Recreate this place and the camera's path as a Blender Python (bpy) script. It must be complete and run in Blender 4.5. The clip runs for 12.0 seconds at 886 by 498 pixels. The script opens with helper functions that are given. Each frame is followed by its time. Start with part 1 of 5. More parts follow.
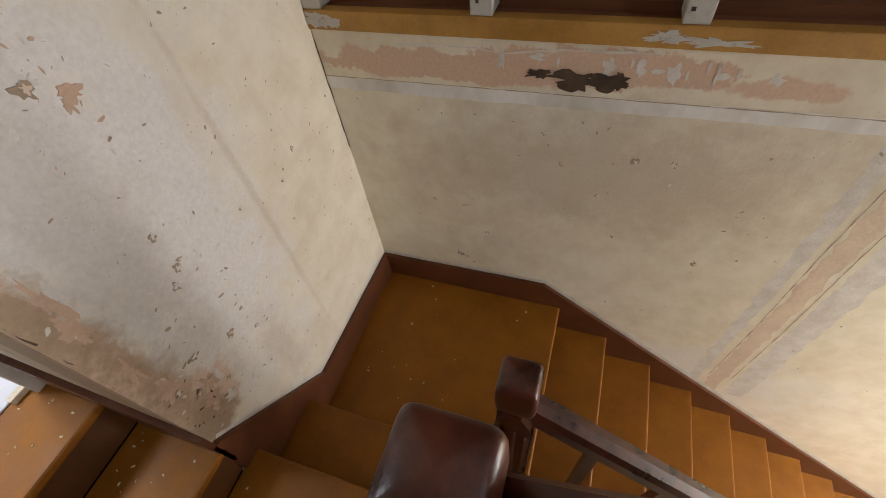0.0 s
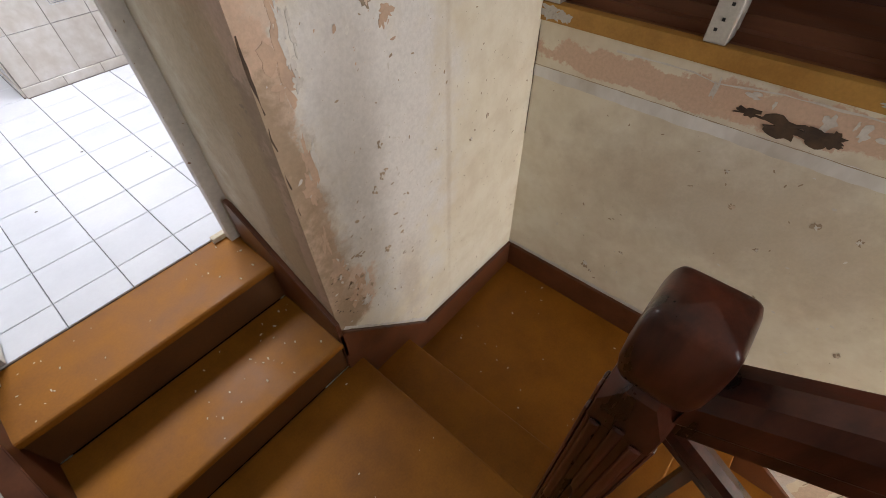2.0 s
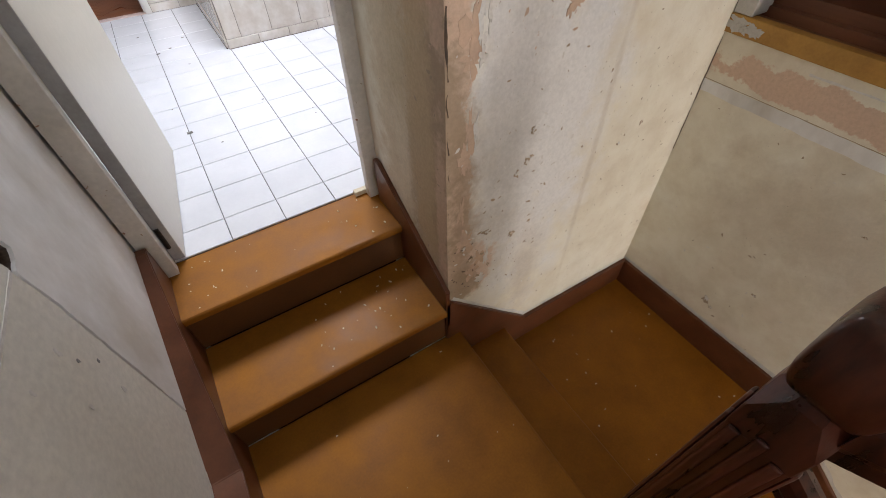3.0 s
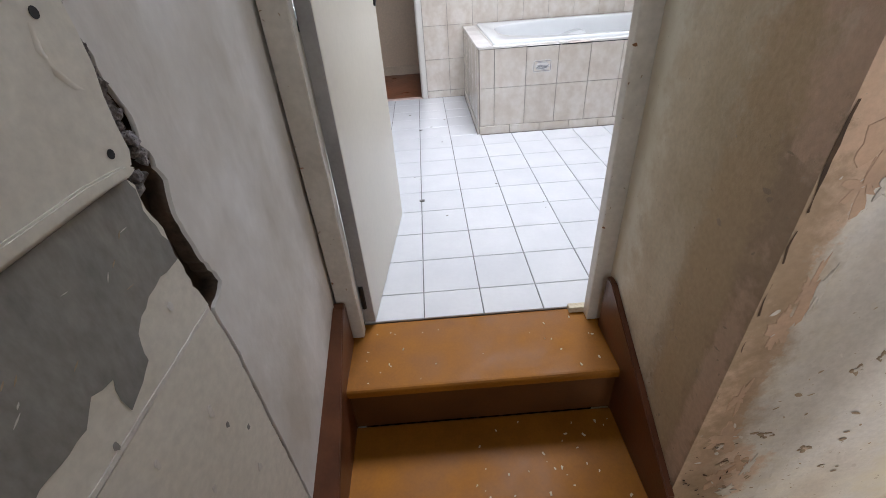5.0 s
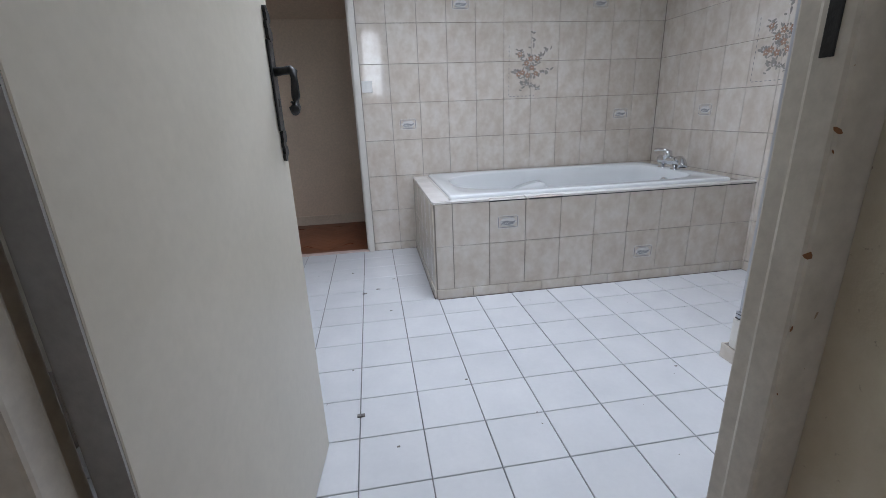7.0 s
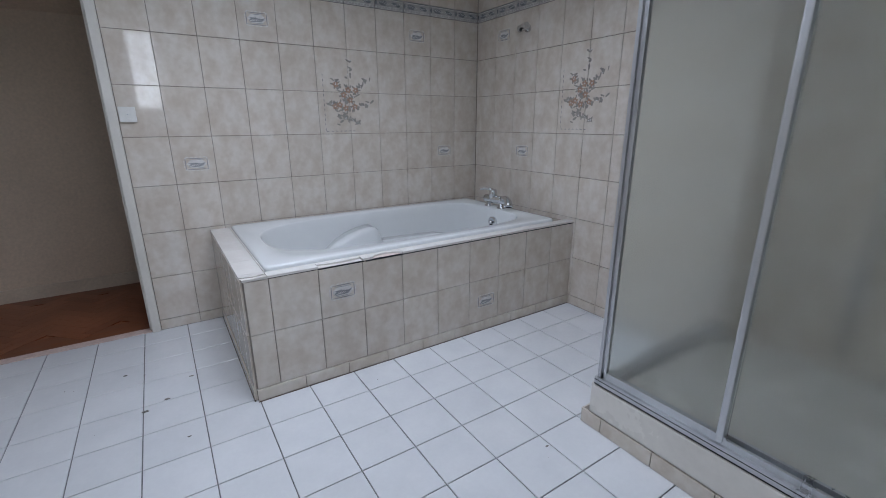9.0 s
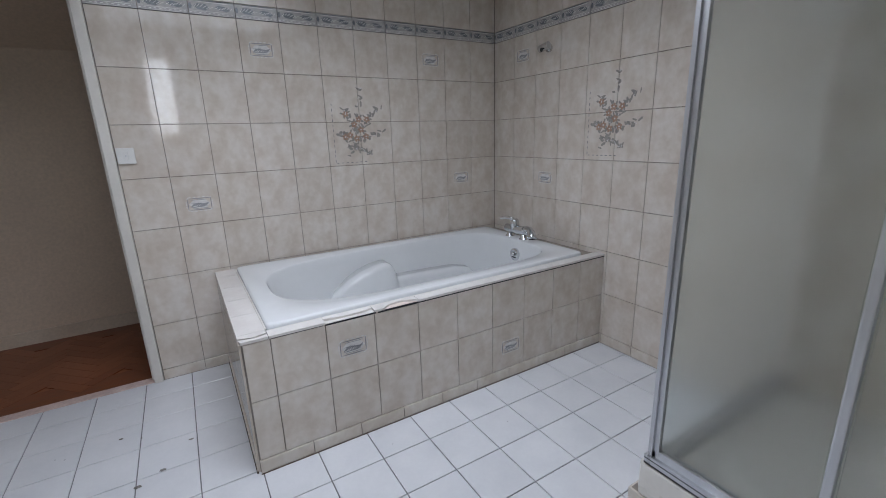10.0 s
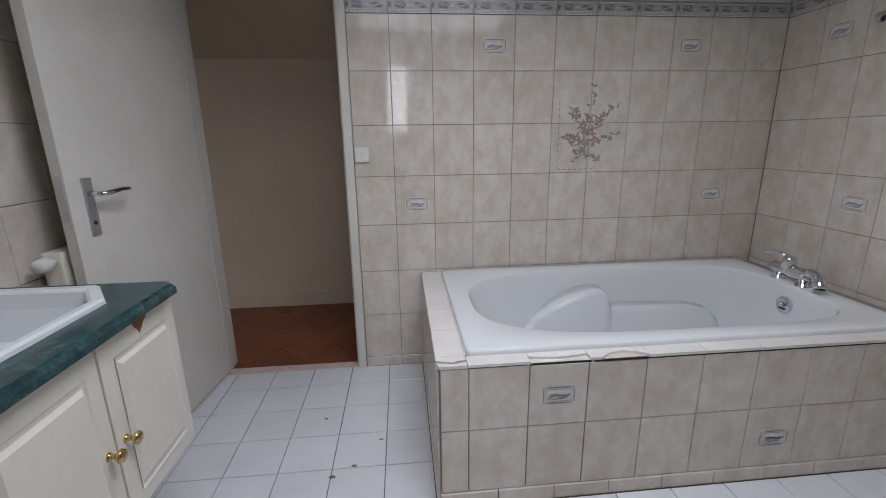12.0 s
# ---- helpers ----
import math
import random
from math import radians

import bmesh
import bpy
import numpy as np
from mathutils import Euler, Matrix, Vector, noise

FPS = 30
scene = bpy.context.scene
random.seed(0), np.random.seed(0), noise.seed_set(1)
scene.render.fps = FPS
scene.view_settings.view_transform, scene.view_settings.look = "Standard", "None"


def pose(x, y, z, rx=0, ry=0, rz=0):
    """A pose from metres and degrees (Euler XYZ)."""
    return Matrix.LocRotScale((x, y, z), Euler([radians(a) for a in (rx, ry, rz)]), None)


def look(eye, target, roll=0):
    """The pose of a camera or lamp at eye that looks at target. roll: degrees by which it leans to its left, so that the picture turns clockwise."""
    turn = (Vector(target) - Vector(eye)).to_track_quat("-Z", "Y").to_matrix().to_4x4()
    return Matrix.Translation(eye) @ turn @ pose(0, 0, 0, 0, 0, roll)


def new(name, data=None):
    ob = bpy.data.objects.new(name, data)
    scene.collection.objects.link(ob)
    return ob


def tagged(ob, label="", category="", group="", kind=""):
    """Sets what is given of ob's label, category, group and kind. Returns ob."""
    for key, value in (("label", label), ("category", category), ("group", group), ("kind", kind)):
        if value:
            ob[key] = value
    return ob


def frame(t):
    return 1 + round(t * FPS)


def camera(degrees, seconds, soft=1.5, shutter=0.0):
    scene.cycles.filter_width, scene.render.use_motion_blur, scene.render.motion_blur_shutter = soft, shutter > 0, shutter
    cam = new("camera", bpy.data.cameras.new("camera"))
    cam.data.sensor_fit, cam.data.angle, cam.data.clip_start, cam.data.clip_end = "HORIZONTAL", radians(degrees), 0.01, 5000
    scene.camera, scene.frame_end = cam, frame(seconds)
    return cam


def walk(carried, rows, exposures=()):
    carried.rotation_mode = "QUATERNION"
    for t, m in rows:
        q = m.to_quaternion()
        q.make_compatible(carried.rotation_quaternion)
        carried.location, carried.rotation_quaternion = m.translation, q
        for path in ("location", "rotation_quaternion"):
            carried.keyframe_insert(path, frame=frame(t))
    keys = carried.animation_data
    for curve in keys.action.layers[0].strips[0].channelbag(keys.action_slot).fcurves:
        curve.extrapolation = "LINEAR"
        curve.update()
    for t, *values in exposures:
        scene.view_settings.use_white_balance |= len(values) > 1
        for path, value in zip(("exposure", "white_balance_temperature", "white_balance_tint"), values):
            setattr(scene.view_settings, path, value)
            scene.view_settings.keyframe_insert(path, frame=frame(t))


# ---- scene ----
cam = camera(91.6, 12.0, 0.9)
PATH = [
    (0, (0.1, -3.263, 1.166), (1.239, -2.731, -0.389), -9.0),
    (0.5, (0.057, -3.237, 1.174), (1.207, -2.701, -0.372), -5.4),
    (1, (-0.006, -3.206, 1.18), (1.132, -2.578, -0.34), -3.3),
    (1.5, (-0.088, -3.184, 1.18), (1.006, -2.433, -0.317), -1.9),
    (2, (-0.179, -3.168, 1.175), (0.824, -2.285, -0.314), -1.2),
    (2.5, (-0.251, -3.164, 1.175), (0.606, -2.129, -0.307), -1.8),
    (3, (-0.312, -3.155, 1.17), (0.379, -2.0, -0.31), -1.5),
    (3.2, (-0.339, -3.131, 1.163), (0.26, -1.925, -0.316), -1.3),
    (4.8, (-0.344, -2.894, 1.046), (-0.315, -1.278, -0.131), -5.1),
    (5, (-0.339, -2.869, 1.035), (-0.321, -1.217, -0.093), -4.2),
    (5.5, (-0.348, -2.741, 0.987), (-0.313, -0.892, 0.224), -2.6),
    (6, (-0.358, -2.575, 0.983), (-0.234, -0.677, 0.365), -2.6),
    (6.5, (-0.334, -2.425, 0.966), (-0.125, -0.532, 0.353), -2.5),
    (6.7, (-0.318, -2.324, 0.977), (-0.076, -0.434, 0.368), -2.4),
    (8.3, (-0.227, -1.852, 1.033), (0.504, -0.079, 0.464), -0.9),
    (8.5, (-0.23, -1.813, 1.049), (0.632, -0.099, 0.486), -0.6),
    (9, (-0.203, -1.751, 1.133), (0.846, -0.144, 0.57), -0.2),
    (9.5, (-0.159, -1.649, 1.152), (0.915, -0.051, 0.609), -0.3),
    (10, (-0.089, -1.555, 1.228), (0.903, 0.104, 0.716), -1.8),
    (10.5, (-0.086, -1.515, 1.259), (0.787, 0.232, 0.827), -2.2),
    (11, (-0.081, -1.407, 1.246), (0.701, 0.385, 0.825), -1.0),
    (11.5, (-0.097, -1.314, 1.245), (0.518, 0.534, 0.791), -0.4),
    (12, (-0.095, -1.238, 1.255), (0.084, 0.69, 0.754), -0.8),
]
EXPOSURE = [(0, 0.2, 6600, 13), (3.2, 0.2, 6600, 13), (4.8, 0.06, 6500, 12), (5.5, -0.22, 6400, 11), (6.5, -0.56, 6250, 10), (8.5, -1.02, 6000, 10), (10, -0.95, 6300, 11), (11, -0.97, 6600, 12), (12, -1.04, 6550, 12)]
walk(cam, [(t, look(eye, target, roll)) for t, eye, target, roll in PATH], EXPOSURE)


# ---- light: daylight through a roof window over the bathroom, one over the stairs, and stair windows ----
world = bpy.data.worlds.new("sky")
scene.world = world
world.use_nodes = True
wn = world.node_tree.nodes
sky = wn.new("ShaderNodeTexSky")
sky.sky_type, sky.sun_disc, sky.sun_elevation, sky.sun_rotation = "NISHITA", False, radians(48), radians(200)
world.node_tree.links.new(sky.outputs[0], wn["Background"].inputs[0])
wn["Background"].inputs[1].default_value = 0.1


def area_lamp(name, place, aim, w, h, power, colour):
    data = bpy.data.lights.new(name, "AREA")
    data.shape, data.size, data.size_y, data.energy, data.color = "RECTANGLE", w, h, power, colour
    ob = new(name, data)
    ob.matrix_world = look(place, aim)
    return ob


sun_data = bpy.data.lights.new("sun", "SUN")
sun_data.energy, sun_data.angle, sun_data.color = 0.8, radians(12), (1.0, 0.96, 0.9)
new("sun", sun_data).matrix_world = look((2, 6, 9), (0, 0, 0))
area_lamp("bathroom_roof_window_light", (0.2, -0.45, 2.52), (0.2, -0.45, 0), 1.15, 0.95, 68, (0.89, 0.95, 1.07))
area_lamp("stair_window_light", (-0.14, -5.785, 2.0), (-0.14, -3, 1.9), 0.38, 1.2, 25, (0.92, 0.97, 1.05))
area_lamp("lower_window_light", (0.76, -6.60, -0.7), (0.76, -4.5, -0.6), 0.86, 1.3, 68, (1.0, 0.97, 0.93))

# ---- materials ----


def shader(name, rough=0.5, metal=0.0, **sockets):
    m = bpy.data.materials.new(name)
    m.use_nodes = True
    b = m.node_tree.nodes["Principled BSDF"]
    b.inputs["Roughness"].default_value, b.inputs["Metallic"].default_value = rough, metal
    for key, value in sockets.items():
        b.inputs[key.replace("_", " ")].default_value = value
    return m, m.node_tree.nodes, m.node_tree.links, b


def rgba(c):
    return (c[0], c[1], c[2], 1.0)


def tex_noise(nodes, links, scale, detail=4.0, rough=0.55, stretch=None):
    geo = nodes.new("ShaderNodeNewGeometry")
    n = nodes.new("ShaderNodeTexNoise")
    n.inputs["Scale"].default_value, n.inputs["Detail"].default_value, n.inputs["Roughness"].default_value = scale, detail, rough
    if stretch:
        mp = nodes.new("ShaderNodeMapping")
        mp.inputs["Scale"].default_value = stretch
        links.new(geo.outputs["Position"], mp.inputs["Vector"])
        links.new(mp.outputs[0], n.inputs["Vector"])
    else:
        links.new(geo.outputs["Position"], n.inputs["Vector"])
    return n


def ramp(nodes, links, fac, stops):
    r = nodes.new("ShaderNodeValToRGB")
    e = r.color_ramp.elements
    while len(e) < len(stops):
        e.new(0.5)
    for item, (at, c) in zip(e, stops):
        item.position, item.color = at, rgba(c) if len(c) == 3 else c
    links.new(fac, r.inputs["Fac"])
    return r


def mixed(nodes, links, fac, a, b, mode="MIX"):
    m = nodes.new("ShaderNodeMix")
    m.data_type, m.blend_type = "RGBA", mode
    if isinstance(fac, float):
        m.inputs[0].default_value = fac
    else:
        links.new(fac, m.inputs[0])
    for sock, v in ((m.inputs[6], a), (m.inputs[7], b)):
        if isinstance(v, tuple):
            sock.default_value = rgba(v)
        else:
            links.new(v, sock)
    return m.outputs[2]


def bump(nodes, links, b, height, strength, dist=0.002):
    n = nodes.new("ShaderNodeBump")
    n.inputs["Strength"].default_value, n.inputs["Distance"].default_value = strength, dist
    links.new(height, n.inputs["Height"])
    links.new(n.outputs[0], b.inputs["Normal"])


def mottled(name, light, dark, rough=0.5, scale=6.0, fine=60.0, relief=0.15, metal=0.0, stretch=None, spread=(0.35, 0.65), vary=0.0, dist=0.002, grain=0.86, **sockets):
    """A surface of two tones at a coarse scale, with a fine grain, a little relief and uneven gloss."""
    m, nodes, links, b = shader(name, rough, metal, **sockets)
    big = tex_noise(nodes, links, scale, 5, 0.6, stretch)
    small = tex_noise(nodes, links, fine, 3, 0.6, stretch)
    base = ramp(nodes, links, big.outputs["Fac"], [(spread[0], dark), (spread[1], light)]).outputs[0]
    fleck = ramp(nodes, links, small.outputs["Fac"], [(0.3, (grain, grain, grain)), (0.7, (1.0, 1.0, 1.0))]).outputs[0]
    col = mixed(nodes, links, 1.0, base, fleck, "MULTIPLY")
    if vary:
        info = nodes.new("ShaderNodeObjectInfo")
        tone = ramp(nodes, links, info.outputs["Random"], [(0.0, (1 - vary, 1 - vary, 1 - vary)), (1.0, (1.0, 1.0, 1.0))]).outputs[0]
        col = mixed(nodes, links, 1.0, col, tone, "MULTIPLY")
    links.new(col, b.inputs["Base Color"])
    rr = ramp(nodes, links, big.outputs["Fac"], [(0.3, (rough * 0.8,) * 3), (0.7, (min(1, rough * 1.25),) * 3)]).outputs[0]
    links.new(rr, b.inputs["Roughness"])
    if relief:
        bump(nodes, links, b, small.outputs["Fac"], relief, dist)
    return m


def old_plaster(name="worn_cream_plaster", spots=()):
    """Cream distemper worn to white and bare pinkish plaster in cloudy areas.
    spots: stains of their own, as (centre, radii, colour, strength), with edges broken up by noise."""
    m, nodes, links, b = shader(name, 0.85)
    big = tex_noise(nodes, links, 1.7, 6, 0.62)
    mid = tex_noise(nodes, links, 9.0, 6, 0.65)
    fine = tex_noise(nodes, links, 90.0, 4, 0.6)
    base = ramp(nodes, links, big.outputs["Fac"], [(0.34, (0.70, 0.63, 0.51)), (0.5, (0.78, 0.73, 0.605)), (0.66, (0.81, 0.775, 0.675))]).outputs[0]
    cloud = ramp(nodes, links, mid.outputs["Fac"], [(0.36, (0.90, 0.875, 0.84)), (0.6, (1.0, 1.0, 1.0))]).outputs[0]
    col = mixed(nodes, links, 1.0, base, cloud, "MULTIPLY")
    for k, (centre, radii, colour, strength, edge) in enumerate(spots):
        geo = nodes.new("ShaderNodeNewGeometry")
        mp = nodes.new("ShaderNodeMapping")
        mp.vector_type = "TEXTURE"
        mp.inputs["Location"].default_value, mp.inputs["Scale"].default_value = centre, radii
        links.new(geo.outputs["Position"], mp.inputs["Vector"])
        ln = nodes.new("ShaderNodeVectorMath")
        ln.operation = "LENGTH"
        links.new(mp.outputs[0], ln.inputs[0])
        ns = tex_noise(nodes, links, 8.0 + k, 8, 0.68)
        add = nodes.new("ShaderNodeMath")
        add.operation, add.inputs[2].default_value = "MULTIPLY_ADD", 0.0
        add.inputs[1].default_value = 2.2
        links.new(ns.outputs["Fac"], add.inputs[0])
        links.new(ln.outputs["Value"], add.inputs[2])
        rng = nodes.new("ShaderNodeMapRange")
        rng.inputs[1].default_value, rng.inputs[2].default_value = 2.1 - edge, 2.1 + edge
        rng.inputs[3].default_value, rng.inputs[4].default_value = strength, 0.0
        links.new(add.outputs[0], rng.inputs[0])
        tone = ramp(nodes, links, fine.outputs["Fac"], [(0.3, tuple(0.85 * c for c in colour)), (0.7, colour)]).outputs[0]
        col = mixed(nodes, links, rng.outputs[0], col, tone)
    speck = ramp(nodes, links, fine.outputs["Fac"], [(0.68, (0, 0, 0)), (0.74, (1, 1, 1))]).outputs[0]
    col = mixed(nodes, links, speck, col, (0.42, 0.36, 0.28))
    links.new(col, b.inputs["Base Color"])
    h = nodes.new("ShaderNodeMath")
    h.operation = "ADD"
    links.new(mid.outputs["Fac"], h.inputs[0])
    links.new(fine.outputs["Fac"], h.inputs[1])
    bump(nodes, links, b, h.outputs[0], 0.25, 0.004)
    return m


PLASTER = old_plaster()
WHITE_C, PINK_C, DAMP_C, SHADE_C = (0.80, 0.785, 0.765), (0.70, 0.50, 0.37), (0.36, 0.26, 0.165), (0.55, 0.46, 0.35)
PLASTER_NORTH = old_plaster("stained_north_plaster", (
    ((0.50, -2.36, 0.45), (0.27, 0.2, 0.70), WHITE_C, 0.95, 0.4),
    ((0.40, -2.36, 0.55), (0.11, 0.05, 0.45), (0.55, 0.51, 0.47), 0.5, 0.4),
    ((0.17, -2.36, 0.40), (0.085, 0.2, 0.55), PINK_C, 0.85, 0.06),
    ((0.17, -2.36, 0.42), (0.09, 0.3, 0.5), DAMP_C, 0.8, 0.3),
    ((0.20, -2.36, 1.0), (0.10, 0.2, 0.22), PINK_C, 0.7, 0.08),
    ((0.26, -2.36, -0.03), (0.10, 0.2, 0.13), PINK_C, 0.7, 0.12),
    ((0.24, -2.36, -0.10), (0.08, 0.2, 0.09), DAMP_C, 0.7, 0.25),
    ((0.20, -2.36, 0.12), (0.085, 0.2, 0.38), DAMP_C, 0.6, 0.3),
    ((0.55, -2.36, -0.20), (0.06, 0.2, 0.2), SHADE_C, 0.5, 0.5),
    ((0.78, -2.36, 0.30), (0.012, 0.2, 0.6), SHADE_C, 0.35, 0.5),
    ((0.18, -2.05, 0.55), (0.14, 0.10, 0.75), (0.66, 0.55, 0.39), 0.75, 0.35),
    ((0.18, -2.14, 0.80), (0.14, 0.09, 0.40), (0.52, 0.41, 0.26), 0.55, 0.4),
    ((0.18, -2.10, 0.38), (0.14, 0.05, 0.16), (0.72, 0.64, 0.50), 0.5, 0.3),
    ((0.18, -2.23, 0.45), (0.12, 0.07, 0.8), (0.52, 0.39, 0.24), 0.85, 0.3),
    ((0.18, -2.33, 0.25), (0.12, 0.03, 0.3), PINK_C, 0.6, 0.25)))
PLASTER_EAST = old_plaster("stained_east_plaster", (
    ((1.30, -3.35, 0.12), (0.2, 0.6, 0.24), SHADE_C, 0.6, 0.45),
    ((1.30, -2.8, 0.475), (0.2, 0.42, 0.05), PINK_C, 0.95, 0.05),
    ((1.30, -3.25, 0.50), (0.2, 0.36, 0.06), PINK_C, 0.95, 0.05),
    ((1.30, -3.72, 0.48), (0.2, 0.13, 0.03), PINK_C, 0.9, 0.12),
    ((1.30, -4.0, -1.15), (0.2, 0.5, 0.25), WHITE_C, 0.7, 0.4)))
PLASTER_GREY = mottled("grey_white_plaster", (0.82, 0.81, 0.79), (0.60, 0.565, 0.51), 0.85, 4.5, 34, 0.25, dist=0.004, stretch=(1, 1, 0.55), spread=(0.32, 0.60), grain=0.93)
PINK = mottled("bare_pink_plaster", (0.66, 0.47, 0.34), (0.52, 0.37, 0.27), 0.9, 11, 90, 0.3)
PINK_MORTAR = mottled("pale_pink_mortar", (0.74, 0.62, 0.56), (0.64, 0.52, 0.46), 0.9, 20, 120, 0.5)
TAN = mottled("pale_tan_plaster", (0.74, 0.62, 0.49), (0.66, 0.53, 0.41), 0.9, 11, 90, 0.3)
WHITE_SKIM = mottled("white_filler", (0.78, 0.76, 0.72), (0.64, 0.6, 0.55), 0.9, 14, 120, 0.3)
BROWN_STAIN = mottled("damp_brown_plaster", (0.46, 0.36, 0.26), (0.34, 0.26, 0.18), 0.9, 12, 100, 0.3)
RUBBLE = mottled("grey_rubble_mortar", (0.5, 0.48, 0.5), (0.2, 0.18, 0.18), 0.95, 40, 160, 1.0, dist=0.01)
LATH = mottled("brown_dusty_lath", (0.15, 0.105, 0.075), (0.06, 0.04, 0.028), 0.95, 30, 120, 0.6)
CAVITY = mottled("dark_cavity_wood", (0.12, 0.075, 0.045), (0.05, 0.03, 0.02), 0.9, 20, 90, 0.5)
BOARD = mottled("plasterboard_cream", (0.80, 0.77, 0.69), (0.73, 0.70, 0.62), 0.8, 3, 60, 0.1)
BOARD_GREY = mottled("bare_grey_board", (0.34, 0.33, 0.305), (0.22, 0.22, 0.21), 0.8, 9, 70, 0.25, stretch=(1, 1, 0.45), grain=0.75)
OCHRE = mottled("ochre_floor_paint", (0.355, 0.134, 0.010), (0.25, 0.089, 0.006), 0.55, 7, 130, 0.12, spread=(0.3, 0.7), vary=0.06, Specular_IOR_Level=0.25)
# risers are ochre like the treads; their shade is put into this brown
RISER = mottled("shade_brown_riser_paint", (0.135, 0.048, 0.009), (0.085, 0.03, 0.006), 0.5, 7, 120, 0.15)
SKIRT = mottled("red_brown_skirting_paint", (0.16, 0.055, 0.022), (0.09, 0.03, 0.013), 0.35, 8, 110, 0.2)
NEWEL_WOOD = mottled("polished_dark_wood", (0.14, 0.036, 0.017), (0.03, 0.009, 0.005), 0.3, 16, 120, 0.2, stretch=(1, 1, 0.2), spread=(0.38, 0.62))
LEDGE = mottled("ochre_ledge_paint", (0.5, 0.27, 0.06), (0.38, 0.19, 0.04), 0.55, 9, 100, 0.3)
DARK_WOOD = mottled("dark_panel_wood", (0.1, 0.035, 0.018), (0.045, 0.016, 0.01), 0.5, 6, 80, 0.2, stretch=(1, 0.12, 1))
SILL_WOOD = mottled("red_brown_sill_wood", (0.22, 0.085, 0.04), (0.13, 0.045, 0.02), 0.45, 10, 90, 0.2, stretch=(1, 0.1, 1))
STUD = mottled("chipped_grey_white_paint", (0.56, 0.54, 0.5), (0.3, 0.27, 0.23), 0.7, 22, 120, 0.4, spread=(0.28, 0.42))
CREAM_FRAME = mottled("old_cream_gloss_paint", (0.70, 0.655, 0.58), (0.6, 0.555, 0.48), 0.4, 7, 60, 0.2)
CREAM_DOOR = mottled("cream_door_paint", (0.66, 0.62, 0.53), (0.6, 0.56, 0.47), 0.35, 3, 50, 0.12, grain=0.95)
WHITE_DOOR = mottled("white_door_paint", (0.72, 0.69, 0.635), (0.65, 0.62, 0.565), 0.4, 3, 50, 0.08, grain=0.95)
GREY_EDGE = mottled("grey_door_edge_paint", (0.45, 0.44, 0.43), (0.36, 0.35, 0.34), 0.5, 8, 80, 0.2)
CEILING = mottled("white_ceiling_paint", (0.86, 0.86, 0.85), (0.82, 0.82, 0.81), 0.8, 3, 80, 0.1)
BARE_ROOM = mottled("beige_room_paint", (0.72, 0.58, 0.44), (0.66, 0.525, 0.395), 0.8, 2, 60, 0.1)
FLOOR_TILE = mottled("white_floor_tile_glaze", (0.745, 0.75, 0.765), (0.67, 0.68, 0.70), 0.13, 5, 60, 0.02, spread=(0.3, 0.7), vary=0.05, grain=0.97)
GROUT_DARK = mottled("dark_floor_grout", (0.22, 0.21, 0.21), (0.1, 0.1, 0.1), 0.9, 12, 90, 0.3)
GROUT_WALL = mottled("brown_grey_wall_grout", (0.32, 0.28, 0.24), (0.23, 0.2, 0.17), 0.9, 12, 90, 0.3)
DECK_TILE = mottled("pale_deck_tile", (0.79, 0.76, 0.72), (0.74, 0.70, 0.66), 0.22, 7, 60, 0.03, vary=0.06, grain=0.96)
ACRYLIC = mottled("white_bath_acrylic", (0.735, 0.75, 0.75), (0.71, 0.725, 0.725), 0.1, 2, 20, 0.0, grain=0.98)
CHROME = mottled("chrome", (0.75, 0.76, 0.78), (0.62, 0.63, 0.65), 0.08, 8, 60, 0.0, metal=1.0, grain=0.95)
ALU = mottled("brushed_aluminium", (0.62, 0.63, 0.65), (0.52, 0.53, 0.55), 0.32, 9, 120, 0.05, metal=0.85, stretch=(1, 1, 0.1), grain=0.95)
TRAY = mottled("cream_shower_tray", (0.76, 0.73, 0.68), (0.7, 0.67, 0.62), 0.25, 3, 40, 0.02, grain=0.95)
PLASTIC = mottled("white_plastic", (0.78, 0.77, 0.74), (0.72, 0.71, 0.68), 0.35, 8, 60, 0.02, grain=0.95)
IRON = mottled("black_wrought_iron", (0.025, 0.024, 0.024), (0.012, 0.012, 0.012), 0.4, 30, 120, 0.4, metal=0.4)
BRASS = mottled("polished_brass", (0.75, 0.55, 0.25), (0.6, 0.42, 0.18), 0.15, 20, 80, 0.0, metal=1.0)
CREAM_CAB = mottled("cream_cabinet_lacquer", (0.76, 0.73, 0.64), (0.71, 0.68, 0.59), 0.35, 3, 50, 0.04, grain=0.95)
RAW_WOOD = mottled("raw_chipboard", (0.3, 0.14, 0.06), (0.18, 0.08, 0.035), 0.9, 30, 120, 0.5)
BLACK = mottled("black_gap", (0.03, 0.03, 0.03), (0.02, 0.02, 0.02), 0.9, 10, 50, 0.0)
DIRT = mottled("grey_dirt_crumb", (0.28, 0.26, 0.24), (0.14, 0.13, 0.12), 0.95, 60, 200, 0.5)
CRUMB = mottled("pale_plaster_crumb", (0.75, 0.68, 0.52), (0.6, 0.5, 0.34), 0.95, 60, 200, 0.5)


